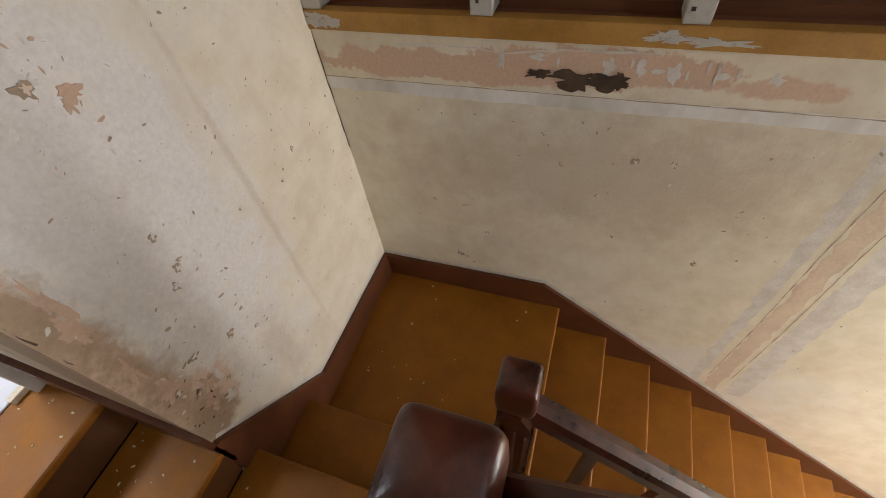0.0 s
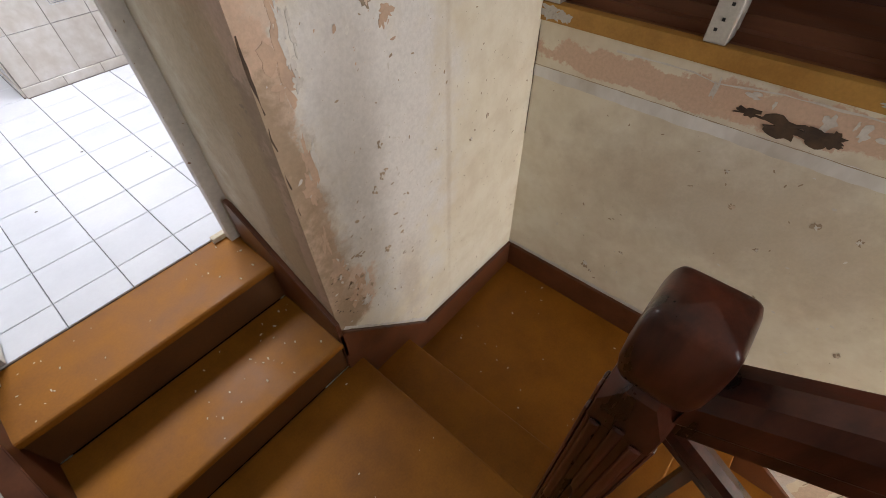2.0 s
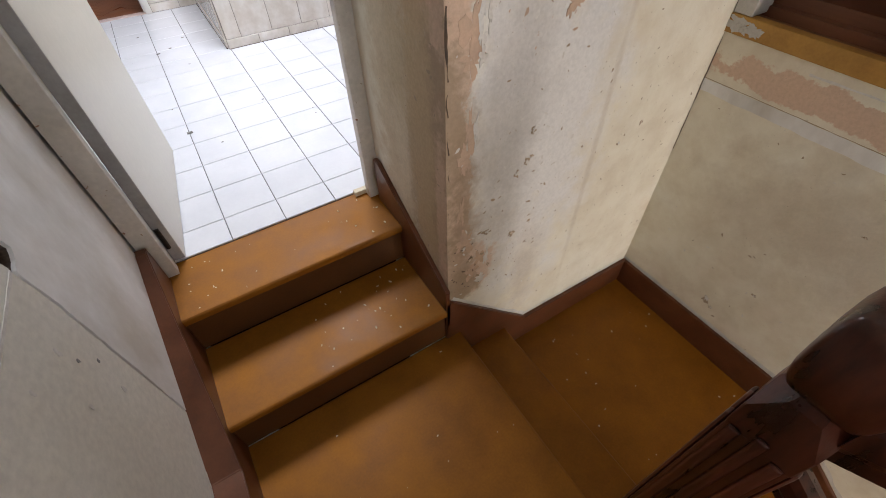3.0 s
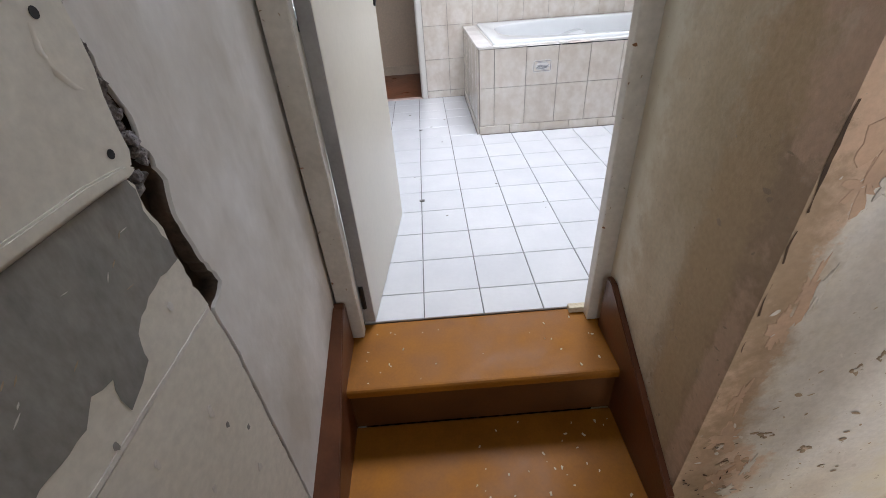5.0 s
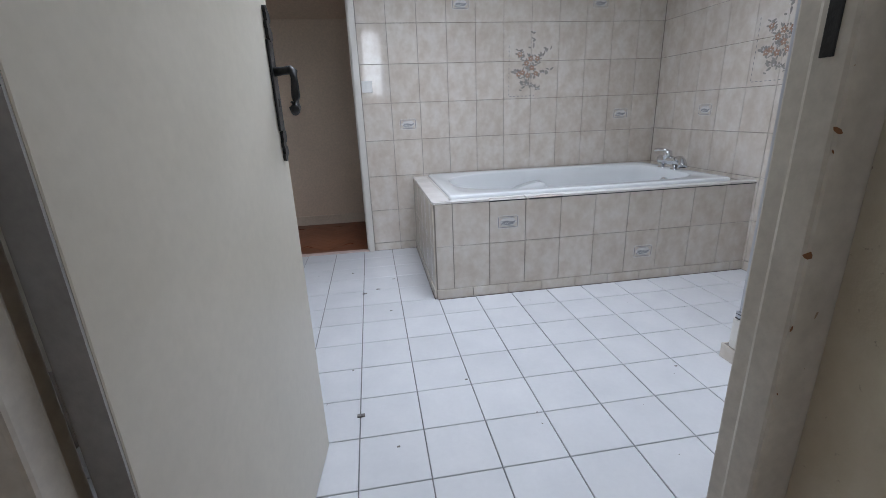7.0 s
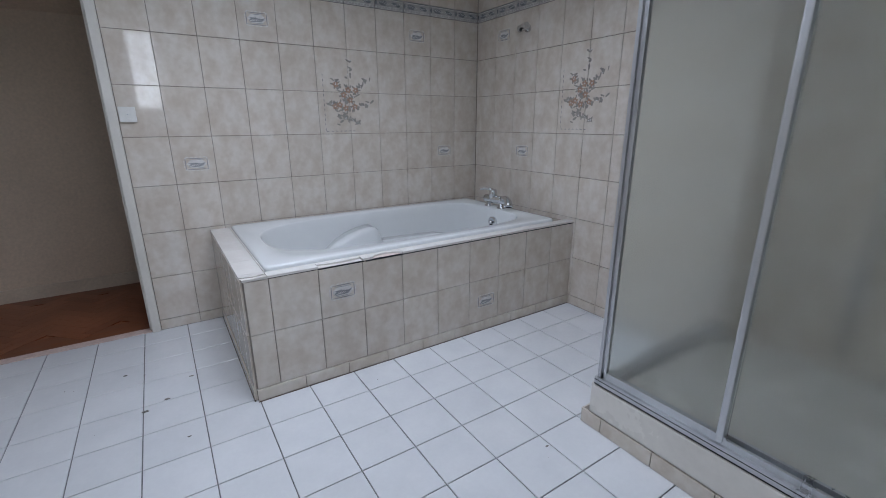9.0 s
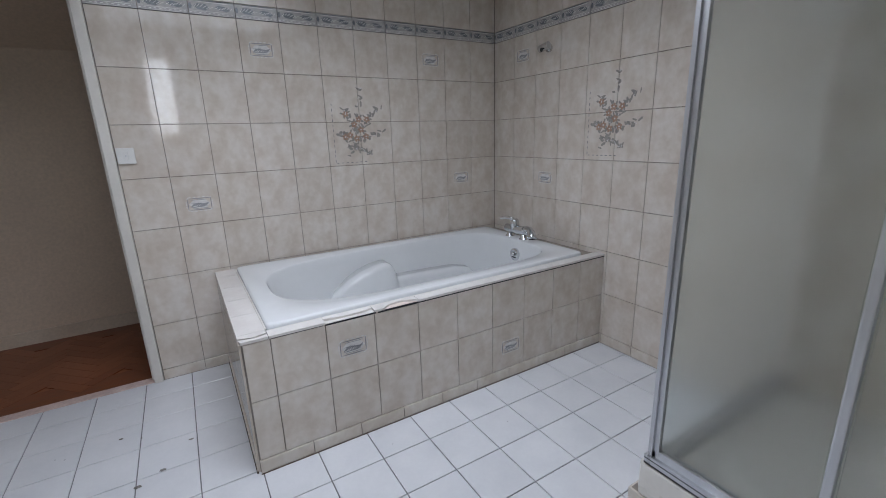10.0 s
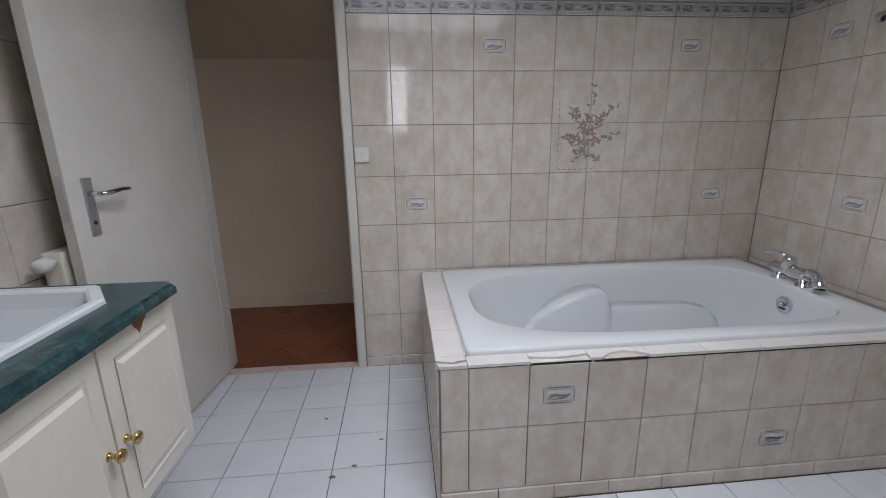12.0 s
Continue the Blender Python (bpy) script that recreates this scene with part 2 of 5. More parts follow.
def tile_glaze():
    """Beige marbled glaze, each tile a shade of its own."""
    m, nodes, links, b = shader("beige_marbled_glaze", 0.06)
    info = nodes.new("ShaderNodeObjectInfo")
    cloud = tex_noise(nodes, links, 13.0, 3, 0.5, (1.0, 1.0, 0.7))
    blot = tex_noise(nodes, links, 34.0, 3, 0.5)
    base = ramp(nodes, links, cloud.outputs["Fac"], [(0.36, (0.625, 0.555, 0.48)), (0.5, (0.675, 0.615, 0.545)), (0.64, (0.715, 0.665, 0.605))]).outputs[0]
    pale = ramp(nodes, links, blot.outputs["Fac"], [(0.42, (0.95, 0.94, 0.925)), (0.60, (1.0, 1.0, 1.0))]).outputs[0]
    tone = ramp(nodes, links, info.outputs["Random"], [(0.0, (0.93, 0.92, 0.91)), (1.0, (1.0, 1.0, 1.0))]).outputs[0]
    col = mixed(nodes, links, 1.0, mixed(nodes, links, 1.0, base, pale, "MULTIPLY"), tone, "MULTIPLY")
    links.new(col, b.inputs["Base Color"])
    bump(nodes, links, b, cloud.outputs["Fac"], 0.05, 0.002)
    return m


def green_marble():
    m, nodes, links, b = shader("green_marble_laminate", 0.22)
    cloud = tex_noise(nodes, links, 38.0, 8, 0.72)
    vein = tex_noise(nodes, links, 85.0, 6, 0.7)
    base = ramp(nodes, links, cloud.outputs["Fac"], [(0.34, (0.008, 0.026, 0.03)), (0.52, (0.02, 0.06, 0.064)), (0.70, (0.06, 0.125, 0.13))]).outputs[0]
    pale = ramp(nodes, links, vein.outputs["Fac"], [(0.6, (0, 0, 0)), (0.68, (1, 1, 1))]).outputs[0]
    links.new(mixed(nodes, links, pale, base, (0.11, 0.18, 0.18)), b.inputs["Base Color"])
    return m


def frosted_glass():
    m, nodes, links, b = shader("frosted_shower_glass", 0.24, Transmission_Weight=1.0, IOR=1.3)
    n = tex_noise(nodes, links, 260.0, 2, 0.5)
    links.new(ramp(nodes, links, n.outputs["Fac"], [(0.3, (0.93, 0.97, 0.955)), (0.7, (0.98, 1.0, 0.99))]).outputs[0], b.inputs["Base Color"])
    bump(nodes, links, b, n.outputs["Fac"], 0.3, 0.001)
    return m


def parquet_wood():
    m, nodes, links, b = shader("parquet_oak", 0.35)
    geo = nodes.new("ShaderNodeNewGeometry")
    n = tex_noise(nodes, links, 40.0, 4, 0.6)
    tone = ramp(nodes, links, geo.outputs["Random Per Island"], [(0.0, (0.21, 0.062, 0.024)), (0.5, (0.25, 0.078, 0.031)), (1.0, (0.30, 0.10, 0.042))]).outputs[0]
    grain = ramp(nodes, links, n.outputs["Fac"], [(0.3, (0.8, 0.8, 0.8)), (0.7, (1, 1, 1))]).outputs[0]
    links.new(mixed(nodes, links, 1.0, tone, grain, "MULTIPLY"), b.inputs["Base Color"])
    return m


GLAZE, GREEN, FROST, PARQUET = tile_glaze(), green_marble(), frosted_glass(), parquet_wood()
PRINT_BLUE = mottled("slate_blue_glaze_print", (0.25, 0.265, 0.285), (0.16, 0.172, 0.19), 0.2, 60, 200, 0.05)
PRINT_SLATE = mottled("faded_slate_glaze_print", (0.40, 0.40, 0.41), (0.28, 0.285, 0.30), 0.2, 60, 200, 0.05)
PRINT_PALE = mottled("pale_glaze_print", (0.80, 0.785, 0.76), (0.68, 0.66, 0.64), 0.2, 60, 200, 0.05)
PRINT_ROSE = mottled("rose_brown_glaze_print", (0.47, 0.32, 0.24), (0.37, 0.24, 0.18), 0.2, 60, 200, 0.05)
PRINT_GREY = mottled("grey_green_glaze_print", (0.40, 0.37, 0.335), (0.29, 0.27, 0.25), 0.2, 60, 200, 0.05)
FRIEZE = mottled("frieze_ground_glaze", (0.50, 0.475, 0.455), (0.40, 0.39, 0.385), 0.18, 40, 120, 0.05)

# ---- builders ----


def thing(name, base, label, category, group="", kind=""):
    ob = new(name)
    ob.location = base
    ob.empty_display_size = 0.05
    return tagged(ob, label, category, group, kind)


def mesh_from(bm, name, material, smooth=False):
    me = bpy.data.meshes.new(name)
    bmesh.ops.recalc_face_normals(bm, faces=bm.faces)
    bm.to_mesh(me)
    bm.free()
    me.materials.append(material)
    if smooth:
        for p in me.polygons:
            p.use_smooth = True
    return me


def root_of(ob):
    return Matrix.Identity(4) if ob.data else Matrix.Translation(ob.location)


def part(name, bm, material, parent=None, label="", smooth=False):
    """One mesh, in world coordinates, under a thing or part."""
    ob = new(name, mesh_from(bm, name, material, smooth))
    if parent:
        ob.parent = parent
        ob.matrix_parent_inverse = root_of(parent).inverted()
    return tagged(ob, label)


def structure(name, bm, material, label):
    return tagged(part(name, bm, material), label, name.split("_")[0], "", "structure")


def add_box(bm, x0, x1, y0, y1, z0, z1, m=None):
    v = [bm.verts.new((x, y, z)) for x in (x0, x1) for y in (y0, y1) for z in (z0, z1)]
    if m:
        for w in v:
            w.co = m @ w.co
    for f in ((0, 1, 3, 2), (4, 6, 7, 5), (0, 4, 5, 1), (2, 3, 7, 6), (0, 2, 6, 4), (1, 5, 7, 3)):
        bm.faces.new([v[i] for i in f])
    return v


def box(x0, x1, y0, y1, z0, z1, bevel=0.0, seg=2, m=None):
    bm = bmesh.new()
    add_box(bm, x0, x1, y0, y1, z0, z1)
    if bevel:
        bmesh.ops.bevel(bm, geom=bm.edges[:], offset=bevel, segments=seg, affect="EDGES", profile=0.6)
    if m:
        bmesh.ops.transform(bm, matrix=m, verts=bm.verts)
    return bm


def boxes(items):
    bm = bmesh.new()
    for it in items:
        add_box(bm, *it)
    return bm


def prism(outline, axis, a, b, bevel=0.0):
    """A polygon given in the other two axes, drawn out along an axis from a to b."""
    bm = bmesh.new()

    def at(p, q, s):
        return {"x": (s, p, q), "y": (p, s, q), "z": (p, q, s)}[axis]

    lo = [bm.verts.new(at(p, q, a)) for p, q in outline]
    hi = [bm.verts.new(at(p, q, b)) for p, q in outline]
    bm.faces.new(lo)
    bm.faces.new(hi[::-1])
    for i in range(len(outline)):
        j = (i + 1) % len(outline)
        bm.faces.new((lo[i], lo[j], hi[j], hi[i]))
    if bevel:
        bmesh.ops.recalc_face_normals(bm, faces=bm.faces)
        bmesh.ops.bevel(bm, geom=bm.edges[:], offset=bevel, segments=2, affect="EDGES")
    return bm


def tube(points, radius, sides=12, caps=True):
    """A round bar along points; radius a number or one for each point."""
    bm = bmesh.new()
    pts = [Vector(p) for p in points]
    rings = []
    for i, p in enumerate(pts):
        d = (pts[min(i + 1, len(pts) - 1)] - pts[max(i - 1, 0)]).normalized()
        side = d.cross(Vector((0, 0, 1)) if abs(d.z) < 0.95 else Vector((1, 0, 0))).normalized()
        up = side.cross(d)
        r = radius if isinstance(radius, (int, float)) else radius[i]
        rings.append([bm.verts.new(p + r * (math.cos(a) * side + math.sin(a) * up)) for a in (2 * math.pi * k / sides for k in range(sides))])
    for a, b in zip(rings, rings[1:]):
        for k in range(sides):
            bm.faces.new((a[k], a[(k + 1) % sides], b[(k + 1) % sides], b[k]))
    if caps:
        bm.faces.new(rings[0])
        bm.faces.new(rings[-1])
    return bm


def square_turned(cx, cy, profile, sides=4):
    """A post of stacked square (or round) sections: profile of (z, half width)."""
    bm = bmesh.new()
    rings = []
    for z, w in profile:
        if sides == 4:
            rings.append([bm.verts.new((cx + sx * w, cy + sy * w, z)) for sx, sy in ((-1, -1), (1, -1), (1, 1), (-1, 1))])
        else:
            rings.append([bm.verts.new((cx + w * math.cos(2 * math.pi * k / sides), cy + w * math.sin(2 * math.pi * k / sides), z)) for k in range(sides)])
    for a, b in zip(rings, rings[1:]):
        for k in range(len(a)):
            bm.faces.new((a[k], a[(k + 1) % len(a)], b[(k + 1) % len(a)], b[k]))
    bm.faces.new(rings[0])
    bm.faces.new(rings[-1])
    return bm


def round_square(cx, cy, profile, n=32, e=0.42):
    """A turned post of rounded square section: profile of (z, half width)."""
    bm = bmesh.new()
    rings = []
    for z, w in profile:
        ring = []
        for k in range(n):
            t = 2 * math.pi * (k + 0.5) / n
            c, q = math.cos(t), math.sin(t)
            ring.append(bm.verts.new((cx + w * math.copysign(abs(c) ** e, c), cy + w * math.copysign(abs(q) ** e, q), z)))
        rings.append(ring)
    for a, b in zip(rings, rings[1:]):
        for k in range(n):
            bm.faces.new((a[k], a[(k + 1) % n], b[(k + 1) % n], b[k]))
    bm.faces.new(rings[0])
    bm.faces.new(rings[-1])
    return bm


# walls as planes: an origin, the direction to the viewer's right, and up; the normal is right x up
NORTH_STAIR = (Vector((0.18, -2.36, 0)), Vector((1, 0, 0)), Vector((0, 0, 1)))       # faces -y
EAST_STAIR = (Vector((1.30, -2.36, 0)), Vector((0, -1, 0)), Vector((0, 0, 1)))       # faces -x
EAST_PASSAGE = (Vector((0.18, -1.83, 0)), Vector((0, -1, 0)), Vector((0, 0, 1)))     # faces -x
WEST_STAIR = (Vector((-0.66, -2.40, 0)), Vector((0, 1, 0)), Vector((0, 0, 1)))       # faces +x


def blob(plane, u, v, ru, rv, seed, rag=0.35, thick=0.0015, points=40, lift=0.0):
    """An irregular flake of plaster or paint lying on a wall."""
    o, du, dv = plane
    n = du.cross(dv)
    bm = bmesh.new()
    lo, hi = [], []
    for k in range(points):
        a = 2 * math.pi * k / points
        c, s = math.cos(a), math.sin(a)
        r = 1 + rag * noise.noise((c * 1.7 + seed * 7.3, s * 1.7, seed * 3.1)) + 0.55 * rag * noise.noise((c * 6 + seed, s * 6 - seed, 4.2))
        p = o + du * (u + ru * r * c) + dv * (v + rv * r * s)
        lo.append(bm.verts.new(p + n * lift))
        q = o + du * (u + ru * r * c * 0.985) + dv * (v + rv * r * s * 0.985)
        hi.append(bm.verts.new(q + n * (thick + lift)))
    mid = bm.verts.new(o + du * u + dv * v + n * (thick + lift))
    for k in range(points):
        j = (k + 1) % points
        bm.faces.new((hi[k], hi[j], mid))
        bm.faces.new((lo[k], lo[j], hi[j], hi[k]))
    return bm


def strip(plane, pts, width, seed, thick=0.002, rag=0.4):
    """A ragged band along points on a wall (a crack, a seam or a run of filler)."""
    o, du, dv = plane
    n = du.cross(dv)
    bm = bmesh.new()
    fine = []
    for (u0, v0), (u1, v1) in zip(pts, pts[1:]):
        k = max(3, int(math.hypot(u1 - u0, v1 - v0) / 0.02))
        fine += [(u0 + (u1 - u0) * i / k, v0 + (v1 - v0) * i / k) for i in range(k)]
    fine.append(pts[-1])
    left, right = [], []
    for i, (u, v) in enumerate(fine):
        a, b = fine[max(i - 1, 0)], fine[min(i + 1, len(fine) - 1)]
        t = Vector((b[0] - a[0], b[1] - a[1])).normalized()
        w0 = 0.5 * width * (1 + rag * 2 * noise.noise((u * 19 + seed, v * 19, seed)))
        w1 = 0.5 * width * (1 + rag * 2 * noise.noise((u * 19 - seed, v * 19, seed + 5)))
        left.append(bm.verts.new(o + du * (u - t.y * w0) + dv * (v + t.x * w0) + n * thick))
        right.append(bm.verts.new(o + du * (u + t.y * w1) + dv * (v - t.x * w1) + n * thick))
    for i in range(len(fine) - 1):
        bm.faces.new((left[i], left[i + 1], right[i + 1], right[i]))
    return bm


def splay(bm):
    """Spread the west wall's coat from the camera's place at 5 s onto the slanting plane that runs away from the door,
    to fit that view.
    """
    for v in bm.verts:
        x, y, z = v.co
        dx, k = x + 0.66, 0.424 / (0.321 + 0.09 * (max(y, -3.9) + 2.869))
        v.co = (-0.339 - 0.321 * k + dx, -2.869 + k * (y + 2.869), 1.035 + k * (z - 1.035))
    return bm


TILES = {}


def tile_mesh(w, h, d, material, key):
    """A glazed tile with a cushioned edge, in its own plane, the face towards +z."""
    k = (round(w, 4), round(h, 4), d, key)
    if k not in TILES:
        e = 0.0015
        v = [(sx * w / 2, sy * h / 2, z) for z in (0, d - e) for sx, sy in ((-1, -1), (1, -1), (1, 1), (-1, 1))]
        v += [(sx * (w / 2 - e), sy * (h / 2 - e), d) for sx, sy in ((-1, -1), (1, -1), (1, 1), (-1, 1))]
        f = [(8, 9, 10, 11)] + [(r + i, r + (i + 1) % 4, r + 4 + (i + 1) % 4, r + 4 + i) for r in (0, 4) for i in range(4)]
        me = bpy.data.meshes.new("tile")
        me.from_pydata(v, [], f)
        me.materials.append(material)
        TILES[k] = me
    return TILES[k]


def lay(name, me, place, right, up, parent):
    right, up = Vector(right), Vector(up)
    n = right.cross(up)
    ob = new(name, me)
    ob.parent = parent
    ob.matrix_parent_inverse = root_of(parent).inverted()
    m = Matrix((right, up, n)).transposed().to_4x4()
    m.translation = place
    ob.matrix_basis = m
    return ob

# ---- the setting: stair ----
R, GO = 0.188, 0.26          # rise and going
ZB, ZC, ZD, ZE = -R, -2 * R, -3 * R, -4 * R
XW, XE = -0.66, 1.30         # west and east walls of the stair
YN = -2.36                   # its north wall

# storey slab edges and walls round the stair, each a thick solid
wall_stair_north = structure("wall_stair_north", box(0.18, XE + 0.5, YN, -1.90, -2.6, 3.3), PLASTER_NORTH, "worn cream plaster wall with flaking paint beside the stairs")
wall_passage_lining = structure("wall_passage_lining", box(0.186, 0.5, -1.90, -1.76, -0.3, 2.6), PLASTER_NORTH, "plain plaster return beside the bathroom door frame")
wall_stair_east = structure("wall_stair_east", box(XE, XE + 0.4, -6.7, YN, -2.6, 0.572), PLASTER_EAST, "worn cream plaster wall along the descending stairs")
wall_stair_east_upper = structure("wall_stair_east_upper", boxes([(XE + 0.4, XE + 0.5, -6.7, YN, 0.572, 3.3), (XE, XE + 0.4, -6.7, -5.2, 0.572, 3.3)]), DARK_WOOD, "dark wooden boarding behind the open upper wall")
wall_stair_west = structure("wall_stair_west", prism([(-0.715, -1.905), (-1.147, -6.7), (-1.6, -6.7), (-1.6, -1.905)], "z", -2.6, 3.3), CAVITY, "wall of the stairs and passage with a broken plaster coat")
wall_stair_south = structure("wall_stair_south", boxes([(-1.4, -0.34, -5.8, -5.66, 0.9, 3.3), (0.1, 0.2, -5.8, -5.66, 0.9, 3.3), (0.2, XE, -6.7, -6.55, 1.2, 3.3), (0.1, 0.2, -6.7, -5.8, 0.95, 3.3), (-0.34, 0.1, -5.8, -5.66, 2.66, 3.3), (-0.34, 0.1, -5.8, -5.66, 0.9, 1.3)]), PLASTER, "plaster wall with a narrow window at the head of the stairs")
wall_lower_south = structure("wall_lower_south", boxes([(0.2, 0.3, -6.7, -6.55, -2.6, 1.2), (1.22, XE, -6.7, -6.55, -2.6, 1.2), (0.3, 1.22, -6.7, -6.55, -2.6, -1.4), (0.3, 1.22, -6.7, -6.55, 0.0, 1.2)]), PLASTER, "plaster wall with a window at the foot of the stairs")
wall_under_stair = structure("wall_under_stair", prism([(-3.17, -2.6), (-3.17, -0.62), (-5.45, 0.95), (-6.55, 0.95), (-6.55, -2.6)], "x", 0.10, 0.20), PLASTER, "plaster wall closing the space under the upper flight")
ceiling_stair = structure("ceiling_stair", box(-1.6, XE + 0.5, -6.7, -1.76, 3.3, 3.4), CEILING, "white plaster ceiling over the stairs")
floor_lower = structure("floor_lower", box(0.1, XE, -6.6, -5.3, -2.6, ZE - 9 * R), OCHRE, "ochre painted floor at the foot of the stairs")
floor_upper_landing = structure("floor_upper_landing", box(-1.3, 0.2, -5.8, -5.33, 0.95, ZC + 8 * R), OCHRE, "ochre painted landing at the head of the stairs")
wall_over_door = structure("wall_over_door", box(XW - 0.02, 0.186, -1.90, -1.76, 2.12, 3.3), PLASTER_GREY, "plaster wall over the bathroom door")

# treads with rounded nosings on recessed risers
steps = thing("stairs", (0.3, -2.9, ZE), "ochre painted wooden stairs with risers browned for shade, turning round a newel", "stairs")


def tread_x(name, x0, x1, y_front, y_back, z, front=-1):
    part(name, box(x0, x1, min(y_front, y_back), max(y_front, y_back), z - 0.035, z, 0.012, 3), OCHRE, steps)


tread_x("tread", -0.74, 0.18, -2.055, -1.772, 0.0)
tread_x("tread", -0.76, 0.195, -2.378, -2.04, ZB)
part("riser", box(-0.74, 0.18, -2.04, -2.02, ZB, -0.036), RISER, steps)
part("riser", box(-0.76, 0.19, -2.362, -2.342, ZC, ZB - 0.036), RISER, steps)
part("landing", box(-0.90, 0.228, -3.27, -2.362, ZC - 0.035, ZC, 0.012, 3), OCHRE, steps, "ochre painted quarter landing")
part("riser", box(0.19, 0.208, -3.2, -2.362, ZD, ZC - 0.036), RISER, steps)
part("tread", box(0.19, 0.478, -3.24, -2.362, ZD - 0.035, ZD, 0.012, 3), OCHRE, steps)
part("riser", box(0.44, 0.46, -3.24, -2.362, ZE, ZD - 0.036), RISER, steps)
part("landing", box(0.44, XE, -3.297, YN, ZE - 0.04, ZE, 0.012, 3), OCHRE, steps, "dim ochre-brown painted landing")
for k in range(9):
    y0 = -3.297 - GO * k
    z0 = ZE - R * k
    part("riser", box(0.2, XE, y0 + 0.015, y0 + 0.035, z0 - R, z0 - 0.036), RISER, steps)
    if k < 8:
        part("tread", box(0.2, XE, y0 - GO, y0 + 0.03, z0 - R - 0.035, z0 - R, 0.012, 3), OCHRE, steps)
for k in range(8):
    y0 = -3.26 - GO * k
    z0 = ZC + R * (k + 1)
    part("riser", box(-1.2, 0.12, y0 - 0.03, y0 - 0.01, z0 - R, z0 - 0.036), RISER, steps)
    if k < 7:
        part("tread", box(-1.2, 0.12, y0 - GO - 0.02, y0 + 0.01, z0 - 0.035, z0, 0.012, 3), OCHRE, steps)
part("end_panel", box(0.19, 0.44, -3.25, -3.24, ZE - 0.25, ZD - 0.036), RISER, steps)
part("outer_string", prism([(-3.24, ZE - 0.22), (-3.24, ZE + 0.06), (-5.6, ZE + 0.06 - 2.36 * R / GO), (-5.6, ZE - 0.3 - 2.36 * R / GO), (-3.4, ZE - 0.3)], "x", 0.205, 0.245), SKIRT, steps, "red-brown outer string board")
part("upper_string", prism([(-3.24, ZC - 0.08), (-3.24, ZC + 0.2), (-5.4, ZC + 0.2 + 2.16 * R / GO), (-5.4, ZC - 0.1 + 2.16 * R / GO), (-3.4, ZC - 0.1)], "x", 0.12, 0.16), SKIRT, steps, "red-brown outer string of the upper flight")

# skirting boards, following the steps
SK = 0.018
baseboard_north = structure("baseboard_north", prism([(0.162, ZC), (0.162, -0.14), (0.195, -0.15), (0.60, -0.575), (XE, ZE + 0.155), (XE, ZE - 0.02), (0.46, ZE - 0.02), (0.46, ZD), (0.20, ZD)], "y", YN - SK, YN, 0.003), SKIRT, "chipped red-brown skirting board stepping down the wall")
baseboard_east = structure("baseboard_east", prism([(YN - SK, ZE - 0.02), (YN - SK, ZE + 0.155), (-3.207, ZE + 0.165), (-5.9, ZE + 0.165 - 2.69 * 0.735), (-5.9, ZE - 0.4 - 2.69 * 0.735), (-3.35, ZE - 0.35)], "x", XE - SK, XE, 0.003), SKIRT, "red-brown string board down the wall side of the stairs")
baseboard_passage_east = structure("baseboard_passage_east", prism([(-1.862, 0.0), (-1.862, 0.2), (-1.90, 0.2), (YN - SK, -0.075), (YN - SK, ZB - 0.1), (-2.06, ZB - 0.04)], "x", 0.18 - SK, 0.18, 0.003), SKIRT, "red-brown skirting board beside the two upper steps")
baseboard_passage_west = structure("baseboard_passage_west", prism([(-1.85, 0.0), (-1.85, 0.17), (-1.88, 0.17), (-2.50, ZC + 0.16), (-3.25, ZC + 0.16), (-3.9, ZC + 0.63), (-3.9, ZC + 0.4), (-3.30, ZC - 0.02), (-2.4, ZC - 0.02), (-2.06, ZB - 0.04)], "x", XW - 0.07, XW + SK, 0.003), SKIRT, "red-brown skirting board stepping down beside the passage")

# ledge, studs and sill of the open upper wall
ledge = structure("ledge_trim", box(XE - 0.010, XE + 0.03, -5.2, YN, 0.572, 0.632, 0.004), LEDGE, "chipped ochre painted wooden plate on top of the wall")
sill_board = structure("sill_trim", boxes([(XE + 0.03, XE + 0.4, -5.2, YN, 0.572, 0.622), (XE + 0.075, XE + 0.11, -5.2, YN, 0.622, 0.652), (XE + 0.11, XE + 0.4, -5.2, YN, 0.622, 0.69)]), SILL_WOOD, "red-brown wooden sill boards behind the wall plate")
stud_post = tagged(part("stud_post", box(XE - 0.006, XE + 0.09, -2.425, YN, 0.6325, 3.3, 0.004), STUD), "chipped grey-white painted wooden stud on the wall plate", "stud", "studs of the open wall")
for k, y in enumerate((-2.93, -3.465, -4.0, -4.53)):
    copy = tagged(part("stud_post", box(XE - 0.006, XE + 0.10, y - 0.032, y + 0.032, 0.6325, 3.3, 0.004), STUD), "chipped grey-white painted wooden stud on the wall plate", "stud", "studs of the open wall")
    for j in range(7):
        zz = 0.66 + 0.035 * j + 0.012 * random.random()
        yy = y + (random.random() - 0.5) * 0.04
        r = 0.003 + 0.003 * random.random()
        part("nail_hole", box(XE - 0.0075, XE - 0.004, yy - r, yy + r, zz - r, zz + r), BLACK, copy)

# newel posts and rails


